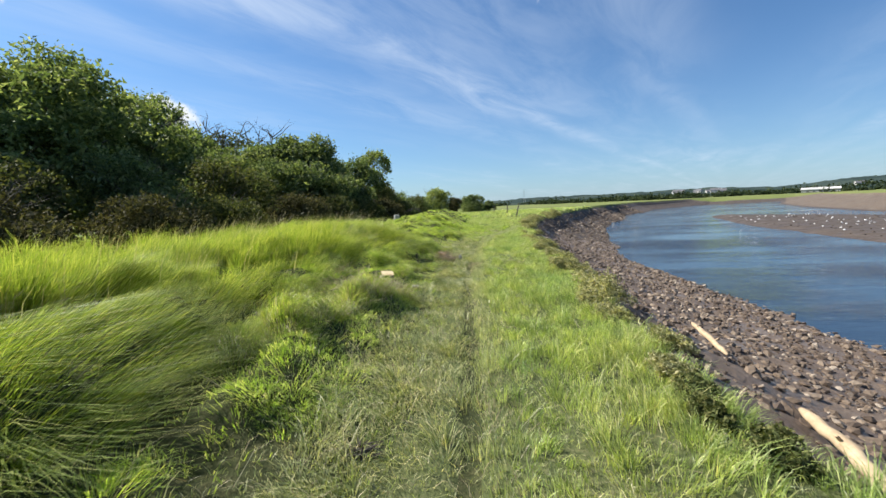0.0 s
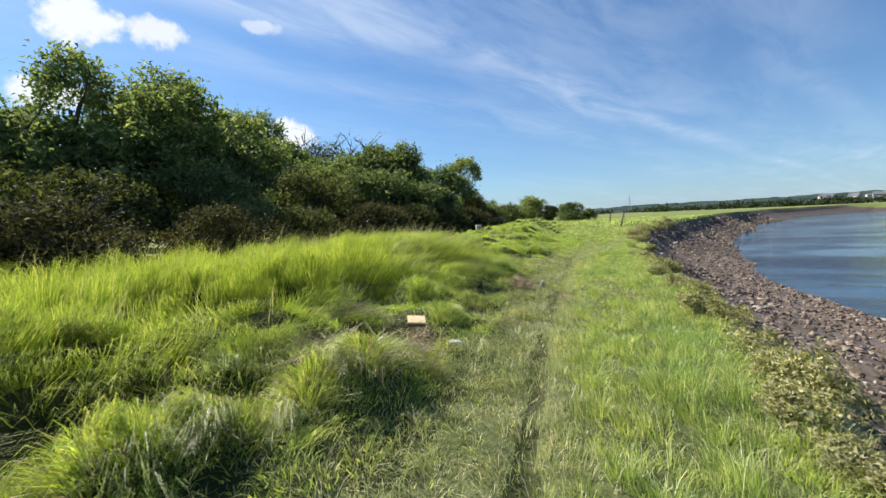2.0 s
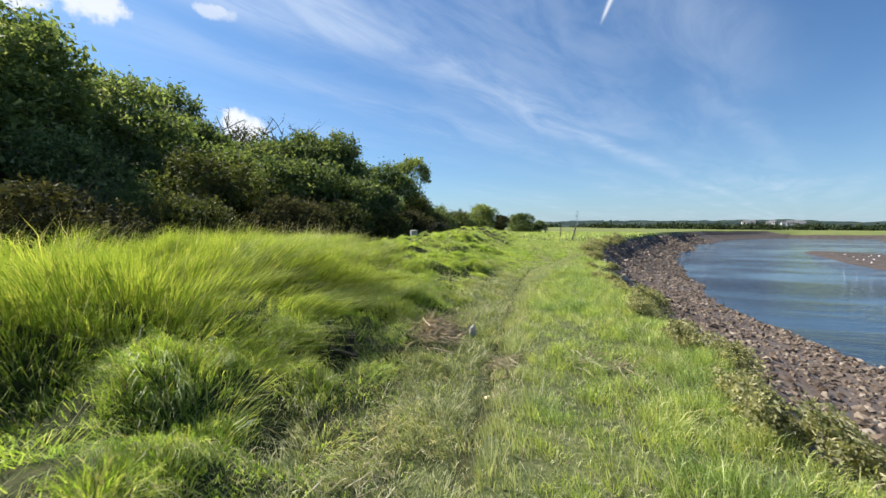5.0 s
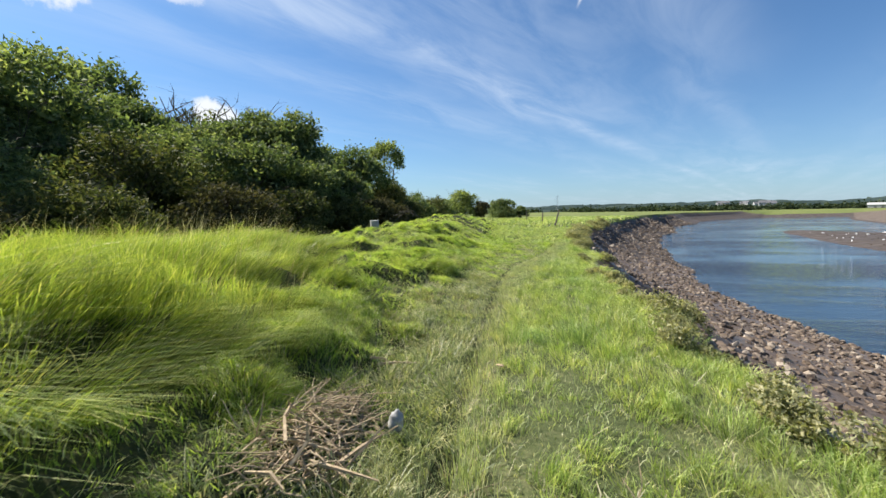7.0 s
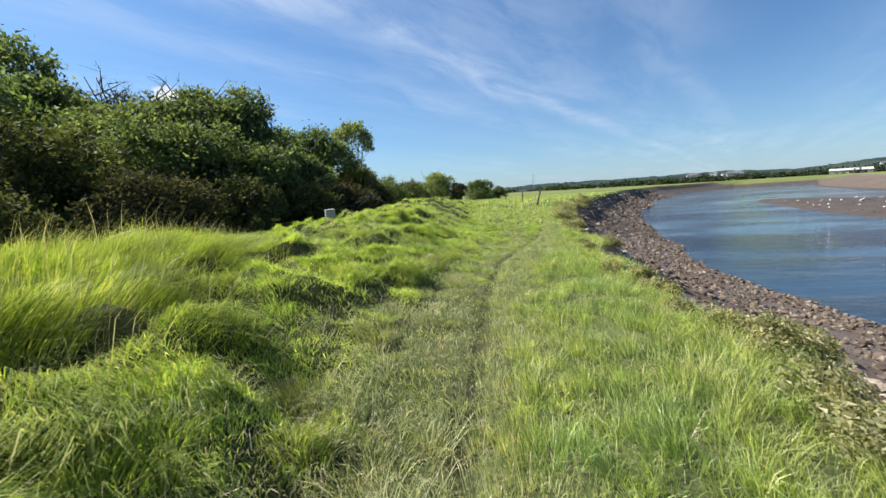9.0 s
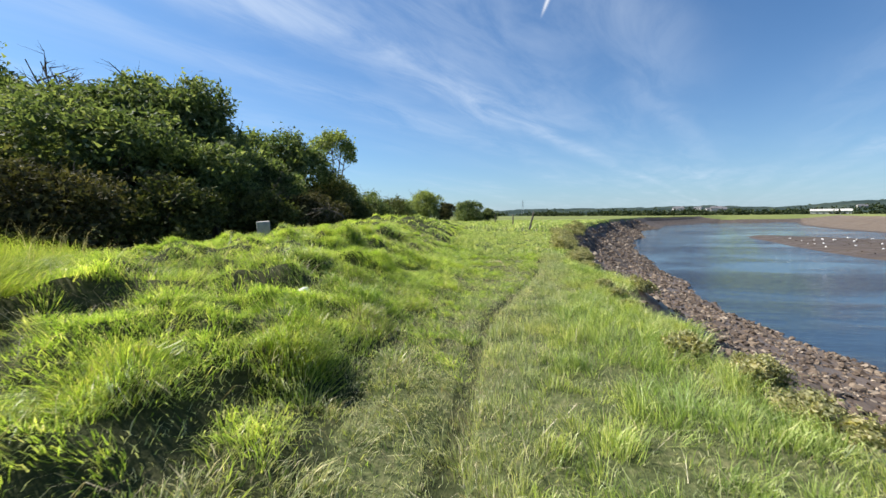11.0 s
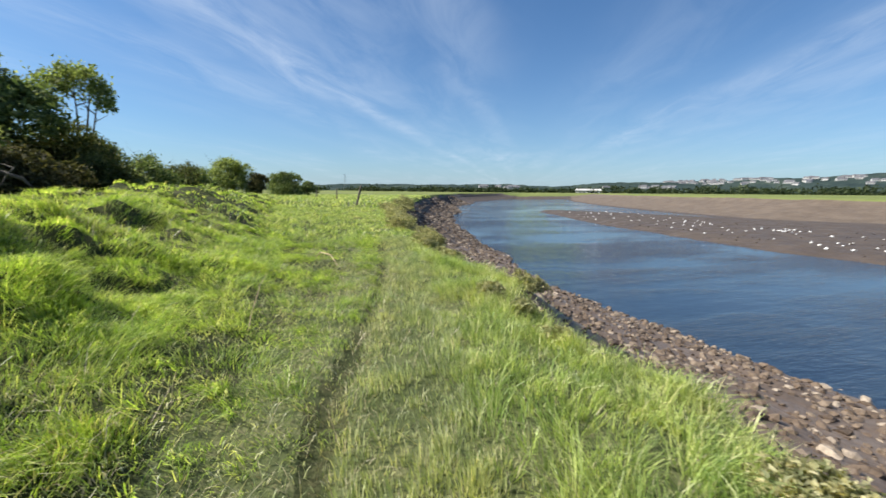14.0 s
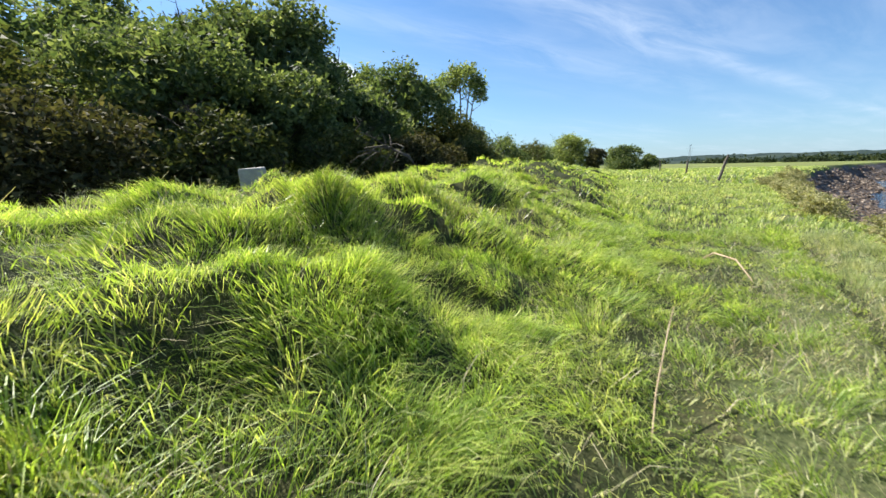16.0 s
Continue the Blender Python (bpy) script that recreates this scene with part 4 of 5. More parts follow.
def tree(name, x, y, top, radius, label, leaf="leaf", count=9000, size=0.17, seed=1, low=0.25, category="tree", squat=1.0, lobes=7, spread=0.16, clumps=70, hollow=0.55):
    """A broadleaf tree or bush: trunk with limbs, and a crown of many leaves over several lobes."""
    rnd = random.Random(seed)
    ground = float(height(x, y, False))
    root = tagged(new(name), label, category)
    root.location = (x, y, ground)
    tall = top - ground
    parts = []
    for i in range(lobes):
        a = 6.283 * i / lobes + rnd.uniform(-0.4, 0.4)
        k = rnd.uniform(0.25, 0.62) * radius
        zc = tall * rnd.uniform(low + 0.1, 0.72)
        rr = radius * rnd.uniform(0.42, 0.62)
        parts.append((math.cos(a) * k, math.sin(a) * k, zc, rr, rr, min(rr * rnd.uniform(0.75, 1.05), tall * 0.4) * squat))
    parts.append((rnd.uniform(-0.2, 0.2) * radius, rnd.uniform(-0.2, 0.2) * radius, tall * 0.70, radius * 0.5, radius * 0.5, tall * 0.29))
    bm = bmesh.new()
    for i in range(1 if category == "tree" else 3):
        limbs(bm, rnd, (rnd.uniform(-0.2, 0.2), rnd.uniform(-0.2, 0.2), -0.2), (rnd.uniform(-0.3, 0.3) * radius, rnd.uniform(-0.3, 0.3) * radius, tall * 0.7), 0.03 * tall + 0.02 if category == "tree" else 0.012 * tall + 0.02, 7, radius * 0.75)
    part("trunk", bm, M["bark"], root)
    V, F = leaf_cloud(parts, int(count * 1.75), size * 0.72, seed, int(clumps * 1.5), spread * 0.85, hollow)
    V[:, 2] = np.maximum(V[:, 2], 0.02)
    crown = new("crown", mesh_of("crown", V, F, [M[leaf]]))
    crown.parent = root
    return root


def build_trees():
    T, B = "tall leafy green tree in the dense belt", "bush"
    tree("tree", -26.8, 20.0, 12.4, 3.6, T, "leaf_light", count=12000, size=0.19, seed=10, low=0.1)
    tree("tree", -23.2, 22.0, 11.6, 4.4, T, "leaf_light", count=15000, size=0.20, seed=11, low=0.05)
    tree("tree", -27.5, 16.5, 9.0, 4.6, T, "leaf_light", count=14000, size=0.20, seed=12, low=0.05)
    tree("tree", -24.5, 29.0, 11.0, 4.8, T, "leaf_light", count=15000, size=0.20, seed=13, low=0.05)
    tree("tree", -28.5, 37.0, 13.0, 5.0, T, count=15000, size=0.22, seed=14, low=0.05)
    tree("tree", -32.5, 30.0, 12.2, 5.2, T, count=11000, size=0.22, seed=15, low=0.1)
    tree("tree", -32.0, 12.0, 9.2, 5.0, T, "leaf_light", count=9000, size=0.24, seed=16, low=0.1)
    tree("tree", -16.6, 35.5, 8.3, 3.6, "broad dark green tree with dense foliage", count=15000, size=0.17, seed=17, low=0.05)
    tree("tree", -13.6, 37.5, 8.5, 3.0, "broad dark green tree with dense foliage", count=13000, size=0.16, seed=18, low=0.05)
    tree("tree", -20.3, 33.0, 7.2, 3.6, "broad dark green tree with dense foliage", count=12000, size=0.17, seed=19, low=0.05)
    tree("tree", -12.6, 43.0, 7.2, 3.0, "dark green tree in the hedge line", count=10000, size=0.17, seed=20, low=0.05)
    tree("tree", -15.5, 46.0, 7.6, 3.4, "dark green tree in the hedge line", count=9000, size=0.19, seed=21, low=0.05)
    # the half-bare tree behind
    rnd = random.Random(5)
    bare = tagged(new("bare_tree"), "half-bare grey tree with fine upright twigs", "tree")
    bare.location = (-25.5, 43.0, 0.4)
    bm = bmesh.new()
    for i in range(11):
        limbs(bm, rnd, (rnd.uniform(-2.5, 2.5), rnd.uniform(-2.5, 2.5), 0), (rnd.uniform(-4.5, 4.5), rnd.uniform(-4.5, 4.5), 10.4 + rnd.uniform(-1.2, 0.8)), 0.14, 18, 2.2)
    part("trunk", bm, M["bark"], bare)
    V, F = leaf_cloud([(0, 0, 7.2, 3.4, 3.4, 2.6)], 1500, 0.16, 77)
    part_ob = new("crown", mesh_of("crown", V, F, [M["leaf_olive"]]))
    part_ob.parent = bare
    # the slender tree that stands alone above the hedge
    rnd = random.Random(9)
    lone = tagged(new("slender_tree"), "slender tree with a light airy crown", "tree")
    lone.location = (-13.9, 56.0, 0.4)
    bm = bmesh.new()
    for tx, ty, tz in ((-1.2, 0.2, 7.6), (0.3, -0.3, 8.4), (1.4, 0.3, 7.2), (0.9, 0.6, 8.0)):
        limbs(bm, rnd, (0, 0, 0), (tx, ty, tz), 0.13, 5, 1.2)
    part("trunk", bm, M["bark"], lone)
    V, F = leaf_cloud([(-0.9, 0, 7.7, 1.3, 1.2, 0.9), (0.4, 0, 8.5, 1.3, 1.2, 0.7), (1.5, 0.2, 7.5, 1.0, 1.0, 0.9), (-1.6, 0, 6.6, 0.9, 0.9, 0.7), (1.9, 0, 6.6, 0.6, 0.6, 0.5)], 3800, 0.13, 78, 60, 0.22, 0.25)
    part_ob = new("crown", mesh_of("crown", V, F, [M["leaf_pale"]]))
    part_ob.parent = lone
    # bushes and bramble before the trees and on along the hedge
    H = "dense green hedge bush beside the bank"
    for x, y, top, rad, leaf, n, seed in ((-19.5, 16.0, 4.6, 3.2, "leaf_olive", 8000, 31), (-18.0, 21.5, 5.2, 3.2, "leaf", 9000, 32), (-16.5, 27.0, 5.4, 3.2, "leaf_olive", 9000, 33), (-14.0, 31.5, 5.6, 3.0, "leaf", 10000, 34), (-21.5, 11.0, 5.0, 3.4, "leaf_olive", 7000, 35), (-12.0, 33.5, 4.6, 2.2, "leaf", 8000, 36), (-11.2, 39.0, 4.8, 2.2, "leaf", 8000, 37), (-11.0, 47.0, 4.8, 2.4, "leaf_olive", 7000, 38), (-11.8, 52.0, 4.6, 2.4, "leaf_olive", 6000, 39), (-12.5, 57.0, 4.6, 2.6, "leaf", 6000, 40), (-11.4, 62.0, 4.2, 2.6, "leaf", 5000, 41), (-10.6, 68.0, 3.9, 2.8, "leaf_olive", 5000, 42), (-10.8, 75.0, 3.8, 3.0, "leaf", 5000, 43), (-26.0, 7.0, 6.0, 4.0, "leaf", 7000, 44), (-15.8, 41.0, 6.0, 3.0, "leaf", 8000, 45), (-22, 26, 7.0, 3.6, "leaf", 8000, 46)):
        tree("bush", x, y, top, rad, H, leaf, n, 0.14, seed, 0.0, B, 1.0, 6, 0.17, 60, 0.4)
    for x, y, top, rad, seed in ((-14.0, 17.5, 2.7, 2.3, 51), (-13.2, 22.0, 2.6, 2.2, 52), (-11.5, 26.5, 3.0, 2.0, 53), (-9.6, 29.5, 2.9, 1.7, 54), (-16.0, 13.0, 3.0, 2.6, 55), (-8.8, 33.5, 2.6, 1.6, 56), (-8.4, 38.0, 2.7, 1.7, 57), (-8.2, 43.5, 2.8, 1.8, 58), (-18.5, 8.5, 3.2, 2.8, 59)):
        tree("bramble", x, y, top, rad, "brownish bramble thicket before the trees", "leaf_brown" if seed % 2 else "leaf_olive", 5500, 0.11, seed, 0.0, B, 1.0, 6, 0.18, 60, 0.35)
    # rounded bushes on the bank ahead
    tree("bush", -8.6, 85.0, 5.5, 3.4, "rounded green bush on the bank ahead", "leaf_pale", 9000, 0.17, 61, 0.0, B, 1.0, 6)
    tree("bush", -4.9, 84.0, 3.6, 1.8, "brownish bush beside the rounded one", "leaf_brown", 4000, 0.15, 62, 0.0, B, 1.0, 5)
    tree("bush", -1.6, 95.0, 4.2, 3.0, "dark rounded bush on the bank ahead", "leaf", 8000, 0.17, 63, 0.0, B, 1.0, 6)
    tree("bush", 2.0, 97.0, 2.8, 1.7, "low dark bush at the end of the hedge", "leaf", 3500, 0.16, 64, 0.0, B, 1.0, 5)


# ---------------------------------------------------------------- far distance
HILL_AZ = (36, 44, 53, 60, 65, 72, 77, 81, 84, 90, 100)
HILL_TOP = (0.4, 1.15, 1.45, 1.7, 2.0, 2.9, 3.9, 4.9, 5.0, 4.5, 3.0)


def build_distance():
    # ridges of hills, each a real mound seen far off
    def ridge(name, az, top, dist, depth, seed, label):
        """Crest heights in degrees above the eye, by bearing, at that distance."""
        n, rows = 220, 9
        azs = np.linspace(az[0], az[-1], n)
        el = np.interp(azs, az, top)
        wob = (fbm(azs * 1.0, azs * 0, 1.3, seed, 4) - 0.5) * 0.22
        ends = np.minimum(sstep(azs, az[0], az[0] + 3), 1 - sstep(azs, az[-1] - 3, az[-1]))
        V = []
        for r in range(rows):
            t = r / (rows - 1)
            k = math.sin(min(t * 1.25, 1) * math.pi / 2) if t < 0.8 else 1 - (t - 0.8) * 2
            R = dist + depth * t
            crest = np.maximum((np.tan(np.radians(el + wob * (0.3 + 0.7 * k))) * (dist + depth * 0.8) + 1.4), 2) * ends
            V.append(np.stack([np.sin(np.radians(azs)) * R, np.cos(np.radians(azs)) * R, crest * k + 0.4 * (fbm(azs * 3, azs * 0 + r, 2.0, seed) - 0.5) * dist * 0.006 - 1], -1))
        V = np.concatenate(V)
        I = np.arange(n * rows).reshape(rows, n)
        F = np.stack([I[:-1, :-1], I[:-1, 1:], I[1:, 1:], I[1:, :-1]], -1).reshape(-1, 4)
        tagged(new(name, mesh_of(name, V, F, [M["hazy_hill"]], None, True)), label, "hill", kind="structure")

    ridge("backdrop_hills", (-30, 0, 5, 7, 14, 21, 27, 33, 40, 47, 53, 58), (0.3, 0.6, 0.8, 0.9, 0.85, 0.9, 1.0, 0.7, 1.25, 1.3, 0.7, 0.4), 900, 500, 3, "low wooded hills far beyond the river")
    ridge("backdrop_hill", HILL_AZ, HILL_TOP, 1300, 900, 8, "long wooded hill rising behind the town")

    far_hedges()
    town()
    gulls_and_clods()


def far_hedges():
    """A broken line of trees along the far edge of the fields, too far to count."""
    rnd = random.Random(3)
    lobes = []
    az = 9.0
    while az < 92:
        R = 430 + 60 * math.sin(az * 0.21) + rnd.uniform(-25, 25)
        if az > 45:
            R = 520 + 50 * math.sin(az * 0.3) + rnd.uniform(-30, 30)
        h = rnd.uniform(0.5, 1.6) * (2.2 if rnd.random() < 0.12 else 1.0)
        lobes.append((math.sin(radians(az)) * R, math.cos(radians(az)) * R, 0.6 + h * 0.45, rnd.uniform(4, 8), rnd.uniform(4, 8), h * 0.55))
        az += rnd.uniform(0.4, 2.2)
    V, F = leaf_cloud(lobes, 26000, 1.0, 5, 14, 0.3, 0.3)
    V[:, 2] = np.maximum(V[:, 2], 0.3)
    tagged(new("far_hedge", mesh_of("far_hedge", V, F, [M["leaf_dark"]])), "broken line of dark trees beyond the far field", "trees", kind="stuff")
    # scrub along the distant rim of the near hills
    lobes = []
    for i in range(230):
        a, R = rnd.uniform(2, 92), rnd.uniform(640, 860)
        z = rnd.uniform(0, 2) if a < 38 else rnd.uniform(0, 6)
        lobes.append((math.sin(radians(a)) * R, math.cos(radians(a)) * R, z, rnd.uniform(8, 18), rnd.uniform(8, 14), rnd.uniform(2, 4.5)))
    V, F = leaf_cloud(lobes, 20000, 2.1, 6, 14, 0.3, 0.3)
    V[:, 2] = np.maximum(V[:, 2], 0.3)
    tagged(new("far_wood", mesh_of("far_wood", V, F, [M["leaf_dark"]])), "distant dark woodland below the low hills", "trees", kind="stuff")
    # a low leafy screen, added behind the belt of trees to block sky in its gaps
    lobes = [(-38 + rnd.uniform(-2, 2), y, 2.2, 3.5, 3.0, 3.0) for y in np.arange(-20, 75, 3.0)]
    V, F = leaf_cloud(lobes, 14000, 0.42, 8, 30, 0.25, 0.2)
    V[:, 2] = np.maximum(V[:, 2], 0.4)
    tagged(new("back_hedge", mesh_of("back_hedge", V, F, [M["leaf"]])), "leafy screen added behind the belt to close sky gaps", "hedge", kind="stuff")


def house(wide, deep, tall):
    """A pale rendered house with a gabled slate roof, windows, door and chimney."""
    root = tagged(new("house"), "pale rendered house with a grey slate roof", "house", "houses of the distant town")
    bm = bmesh.new()
    add_box(bm, (0, 0, tall / 2), (wide, deep, tall))
    ridge = [bm.verts.new((s * wide / 2, 0, tall + deep * 0.42)) for s in (-1, 1)]
    for s, r in zip((-1, 1), ridge):
        a, b = bm.verts.new((s * wide / 2, -deep / 2, tall)), bm.verts.new((s * wide / 2, deep / 2, tall))
        bm.faces.new((a, b, r) if s < 0 else (b, a, r))
    part("wall", bm, M["paint"], root)
    bm = bmesh.new()
    run, rise = deep / 2 + 0.4, deep * 0.42
    pitch = math.atan2(rise, deep / 2)
    for s in (-1, 1):
        add_box(bm, (0, s * run / 2 * 0.98, tall + rise / 2 + 0.05), (wide + 0.6, math.hypot(run, rise), 0.22), Matrix.Rotation(-s * pitch, 4, "X"))
    roof = part("roof", bm, M["slate"], root)
    bm = bmesh.new()
    add_box(bm, (wide * 0.35, 0, tall + rise + 0.5), (0.9, 0.7, 1.5), None, 0.05)
    part("chimney", bm, M["slate"], roof)
    for cx, cz in ((-0.3, 0.28), (0.3, 0.28), (-0.3, 0.74), (0.0, 0.74), (0.3, 0.74)):
        bm = bmesh.new()
        add_box(bm, (cx * wide, -deep / 2 - 0.02, cz * tall), (1.3, 0.12, 1.2))
        part("window", bm, M["pane"], root)
    bm = bmesh.new()
    add_box(bm, (0, -deep / 2 - 0.02, 1.05), (1.0, 0.14, 2.1))
    part("door", bm, M["slate"], root)
    return root


def town():
    rnd = random.Random(21)
    kinds = [house(11, 8, 5.4), house(15, 8, 5.0), house(22, 9, 5.6)]

    def place(az, R, z):
        return pose(math.sin(radians(az)) * R, math.cos(radians(az)) * R, z, 0, 0, -az + rnd.uniform(-35, 35))

    def on_hill(az, t):
        """Distance and height of the slope behind the town, a part t of the way back."""
        crest = math.tan(radians(float(np.interp(az, HILL_AZ, HILL_TOP)))) * 2020 + 1.4
        return 1300 + 900 * t, crest * math.sin(t * 1.25 * math.pi / 2) - 2.2

    spots = []
    for i in range(13):
        R = 980 + rnd.uniform(-30, 30)
        spots.append((rnd.choice((0, 0, 1)), rnd.uniform(23.5, 29.5), R, 1.4 + math.tan(radians(rnd.uniform(0.5, 0.72))) * R - 5))
    for i in range(110):
        az = rnd.uniform(46, 80)
        part_up = min(rnd.uniform(0.75, 1.45) / float(np.interp(az, HILL_AZ, HILL_TOP)), 0.96)
        spots.append((rnd.choice((0, 1, 1, 2)), az, *on_hill(az, math.asin(part_up) / (1.25 * math.pi / 2))))
    for i in range(8):
        spots.append((1, rnd.uniform(39, 47), 1000, 1.4 + math.tan(radians(rnd.uniform(0.5, 0.8))) * 1000 - 5))
    for k, az, R, z in spots[3:]:
        copy_thing(kinds[k], place(az, R, z))
    for ob, (k, az, R, z) in zip(kinds, spots[:3]):
        ob.matrix_basis = place(az, R, z)
    # the long white sheds
    for az, R, wide, tall, el, label in ((36.8, 470, 24, 2.2, 0.05, "long white farm shed with a pale roof"), (76.5, 1480, 80, 7, 2.0, "very long white works hall below the hill")):
        shed = tagged(new("shed"), label, "shed")
        shed.matrix_basis = pose(math.sin(radians(az)) * R, math.cos(radians(az)) * R, 1.4 + math.tan(radians(el)) * R - tall * 0.5, 0, 0, -az)
        bm = bmesh.new()
        add_box(bm, (0, 0, tall / 2), (wide, 14, tall), None, 0.1)
        part("wall", bm, M["paint"], shed)
        bm = bmesh.new()
        for s in (-1, 1):
            add_box(bm, (0, s * 3.7, tall + 0.9), (wide + 1, 7.8, 0.25), Matrix.Rotation(-s * 0.22, 4, "X"))
        part("roof", bm, M["paint"], shed)
        for i in range(5):
            bm = bmesh.new()
            add_box(bm, ((i - 2) * wide / 6, -7.05, tall * 0.35), (wide / 16, 0.2, tall * 0.6))
            part("door", bm, M["slate"], shed)
    # a lattice mast on the sky line
    mast = tagged(new("pylon"), "thin grey lattice pylon far off on the skyline", "pylon")
    mast.location = (math.sin(radians(5.7)) * 840, math.cos(radians(5.7)) * 840, 1)
    bm = bmesh.new()
    for sx, sy in ((-1, -1), (1, -1), (1, 1), (-1, 1)):
        add_tube(bm, [(sx * 2.6, sy * 2.6, 0), (sx * 0.9, sy * 0.9, 18), (0, 0, 32)], [0.16, 0.12, 0.08], 4)
    for h in range(3, 30, 4):
        w = 2.6 - 1.7 * min(h / 18, 1) if h < 18 else 0.9 * (32 - h) / 14
        add_tube(bm, [(-w, -w, h), (w, w, h + 3)], [0.07, 0.07], 4)
        add_tube(bm, [(w, -w, h), (-w, w, h + 3)], [0.07, 0.07], 4)
    part("lattice", bm, M["metal"], mast)
    for h, w in ((20, 5.5), (24.5, 6.5), (29, 4.5)):
        bm = bmesh.new()
        add_tube(bm, [(-w, 0, h), (0, 0, h + 0.5), (w, 0, h)], [0.08, 0.16, 0.08], 4)
        part("arm", bm, M["metal"], mast)
    # the small open shelter in the far field
    hut = tagged(new("field_shelter"), "small weathered open shelter in the far field", "shelter")
    hut.matrix_basis = pose(math.sin(radians(84.5)) * 190, 20 + math.cos(radians(84.5)) * 190, 0.7, 0, 0, -80)
    for sx, sy in ((-2.2, -1), (2.2, -1), (2.2, 1), (-2.2, 1)):
        bm = bmesh.new()
        add_box(bm, (sx, sy, 0.7), (0.16, 0.16, 1.5), None, 0.02)
        part("post", bm, M["old_wood"], hut)
    bm = bmesh.new()
    add_box(bm, (0, 0, 1.6), (5.4, 2.8, 0.14), Matrix.Rotation(0.08, 4, "X"), 0.02)
    part("roof", bm, M["paint"], hut)
    bm = bmesh.new()
    add_box(bm, (0, 1, 0.6), (4.4, 0.08, 0.7), None, 0.01)
    part("back_board", bm, M["old_wood"], hut)


def gulls_and_clods():
    """White lumps standing in for gulls on the mud spit, and dark clods between them."""
    for name, n, size, mat, label, seed in (("pale_stones", 130, 0.12, "plastic", "small white lumps standing in for gulls on the mud spit", 4), ("mud_clods", 350, 0.10, "flat_mud", "dark clods lying on the wet mud spit", 6)):
        r = np.random.default_rng(seed)
        y = r.uniform(8, 100, n)
        x = np.interp(y, SPIT_Y, SPIT_X) + r.uniform(1.5, 26, n) ** (0.9 if name == "pale_stones" else 1.0)
        ok = height(x, y) > WATER
        x, y = x[ok], y[ok]
        z = height(x, y)
        V, F, base = [], [], 0
        for i in range(len(x)):
            bm = bmesh.new()
            bmesh.ops.create_icosphere(bm, subdivisions=1, radius=size * r.uniform(0.6, 1.3))
            co = np.array([v.co[:] for v in bm.verts]) * np.array((r.uniform(0.8, 1.7), r.uniform(0.8, 1.2), r.uniform(0.6, 0.95))) * r.uniform(0.9, 1.1, (len(bm.verts), 1))
            fa = np.array([[v.index for v in f.verts] for f in bm.faces])
            bm.free()
            V.append(co + np.array((x[i], y[i], z[i] + size * 0.35)))
            F.append(fa + base)
            base += len(co)
        tagged(new(name, mesh_of(name, np.concatenate(V), np.concatenate(F), [M[mat]])), label, "stones", kind="stuff")


# ---------------------------------------------------------------- things lying on the bank
def on_ground(x, y):
    return float(height(x, y))


def fence_post(x, y, tall, lean, toward, label):
    post = tagged(new("fence_post"), label, "fence post", "old posts of the broken fence")
    post.matrix_basis = pose(x, y, on_ground(x, y) - 0.05, 0, 0, toward) @ pose(0, 0, 0, 0, lean, 0)
    rnd = random.Random(int(x * 100))
    bm = bmesh.new()
    add_tube(bm, [(0, 0, -0.15), (0.01, 0, tall * 0.4), (-0.01, 0.01, tall * 0.8), (0.0, 0, tall)], [0.085, 0.08, 0.075, 0.055], 8)
    for v in bm.verts:
        v.co += Vector((rnd.uniform(-1, 1), rnd.uniform(-1, 1), 0)) * 0.008
    part("pole", bm, M["old_wood"], post)
    bm = bmesh.new()
    add_tube(bm, [(-0.09, 0.02, tall * 0.75), (0.1, 0.06, tall * 0.74), (0.35, 0.1, tall * 0.55)], [0.012, 0.012, 0.01], 5)
    part("wire", bm, M["metal"], post)


def driftwood(name, points, radius, label, flat=1.0):
    """A stranded pole that follows the slope, with a knot or two and split ends."""
    rnd = random.Random(len(points) * 7 + int(radius * 1000))
    thing = tagged(new(name), label, "driftwood")
    bm = bmesh.new()
    pts = [Vector(p) for p in points]
    fine = []
    for a, b in zip(pts, pts[1:]):
        for i in range(5):
            fine.append(a.lerp(b, i / 5) + Vector((rnd.uniform(-1, 1), rnd.uniform(-1, 1), rnd.uniform(-1, 1))) * radius * 0.18)
    fine.append(pts[-1])
    n = len(fine)
    add_tube(bm, fine, [radius * (0.8 + 0.25 * math.sin(3.1 * i / n) + rnd.uniform(-0.08, 0.08)) * (0.55 if i in (0, n - 1) else 1) for i in range(n)], 9)
    part("trunk", bm, M["drift"], thing, smooth=True)
    for i in (n // 3, 2 * n // 3):
        bm = bmesh.new()
        p = fine[i]
        add_tube(bm, [p, p + Vector((rnd.uniform(-1, 1) * 0.1, rnd.uniform(-1, 1) * 0.1, radius * 1.6))], [radius * 0.35, radius * 0.2], 6)
        part("branch_stub", bm, M["drift"], thing)


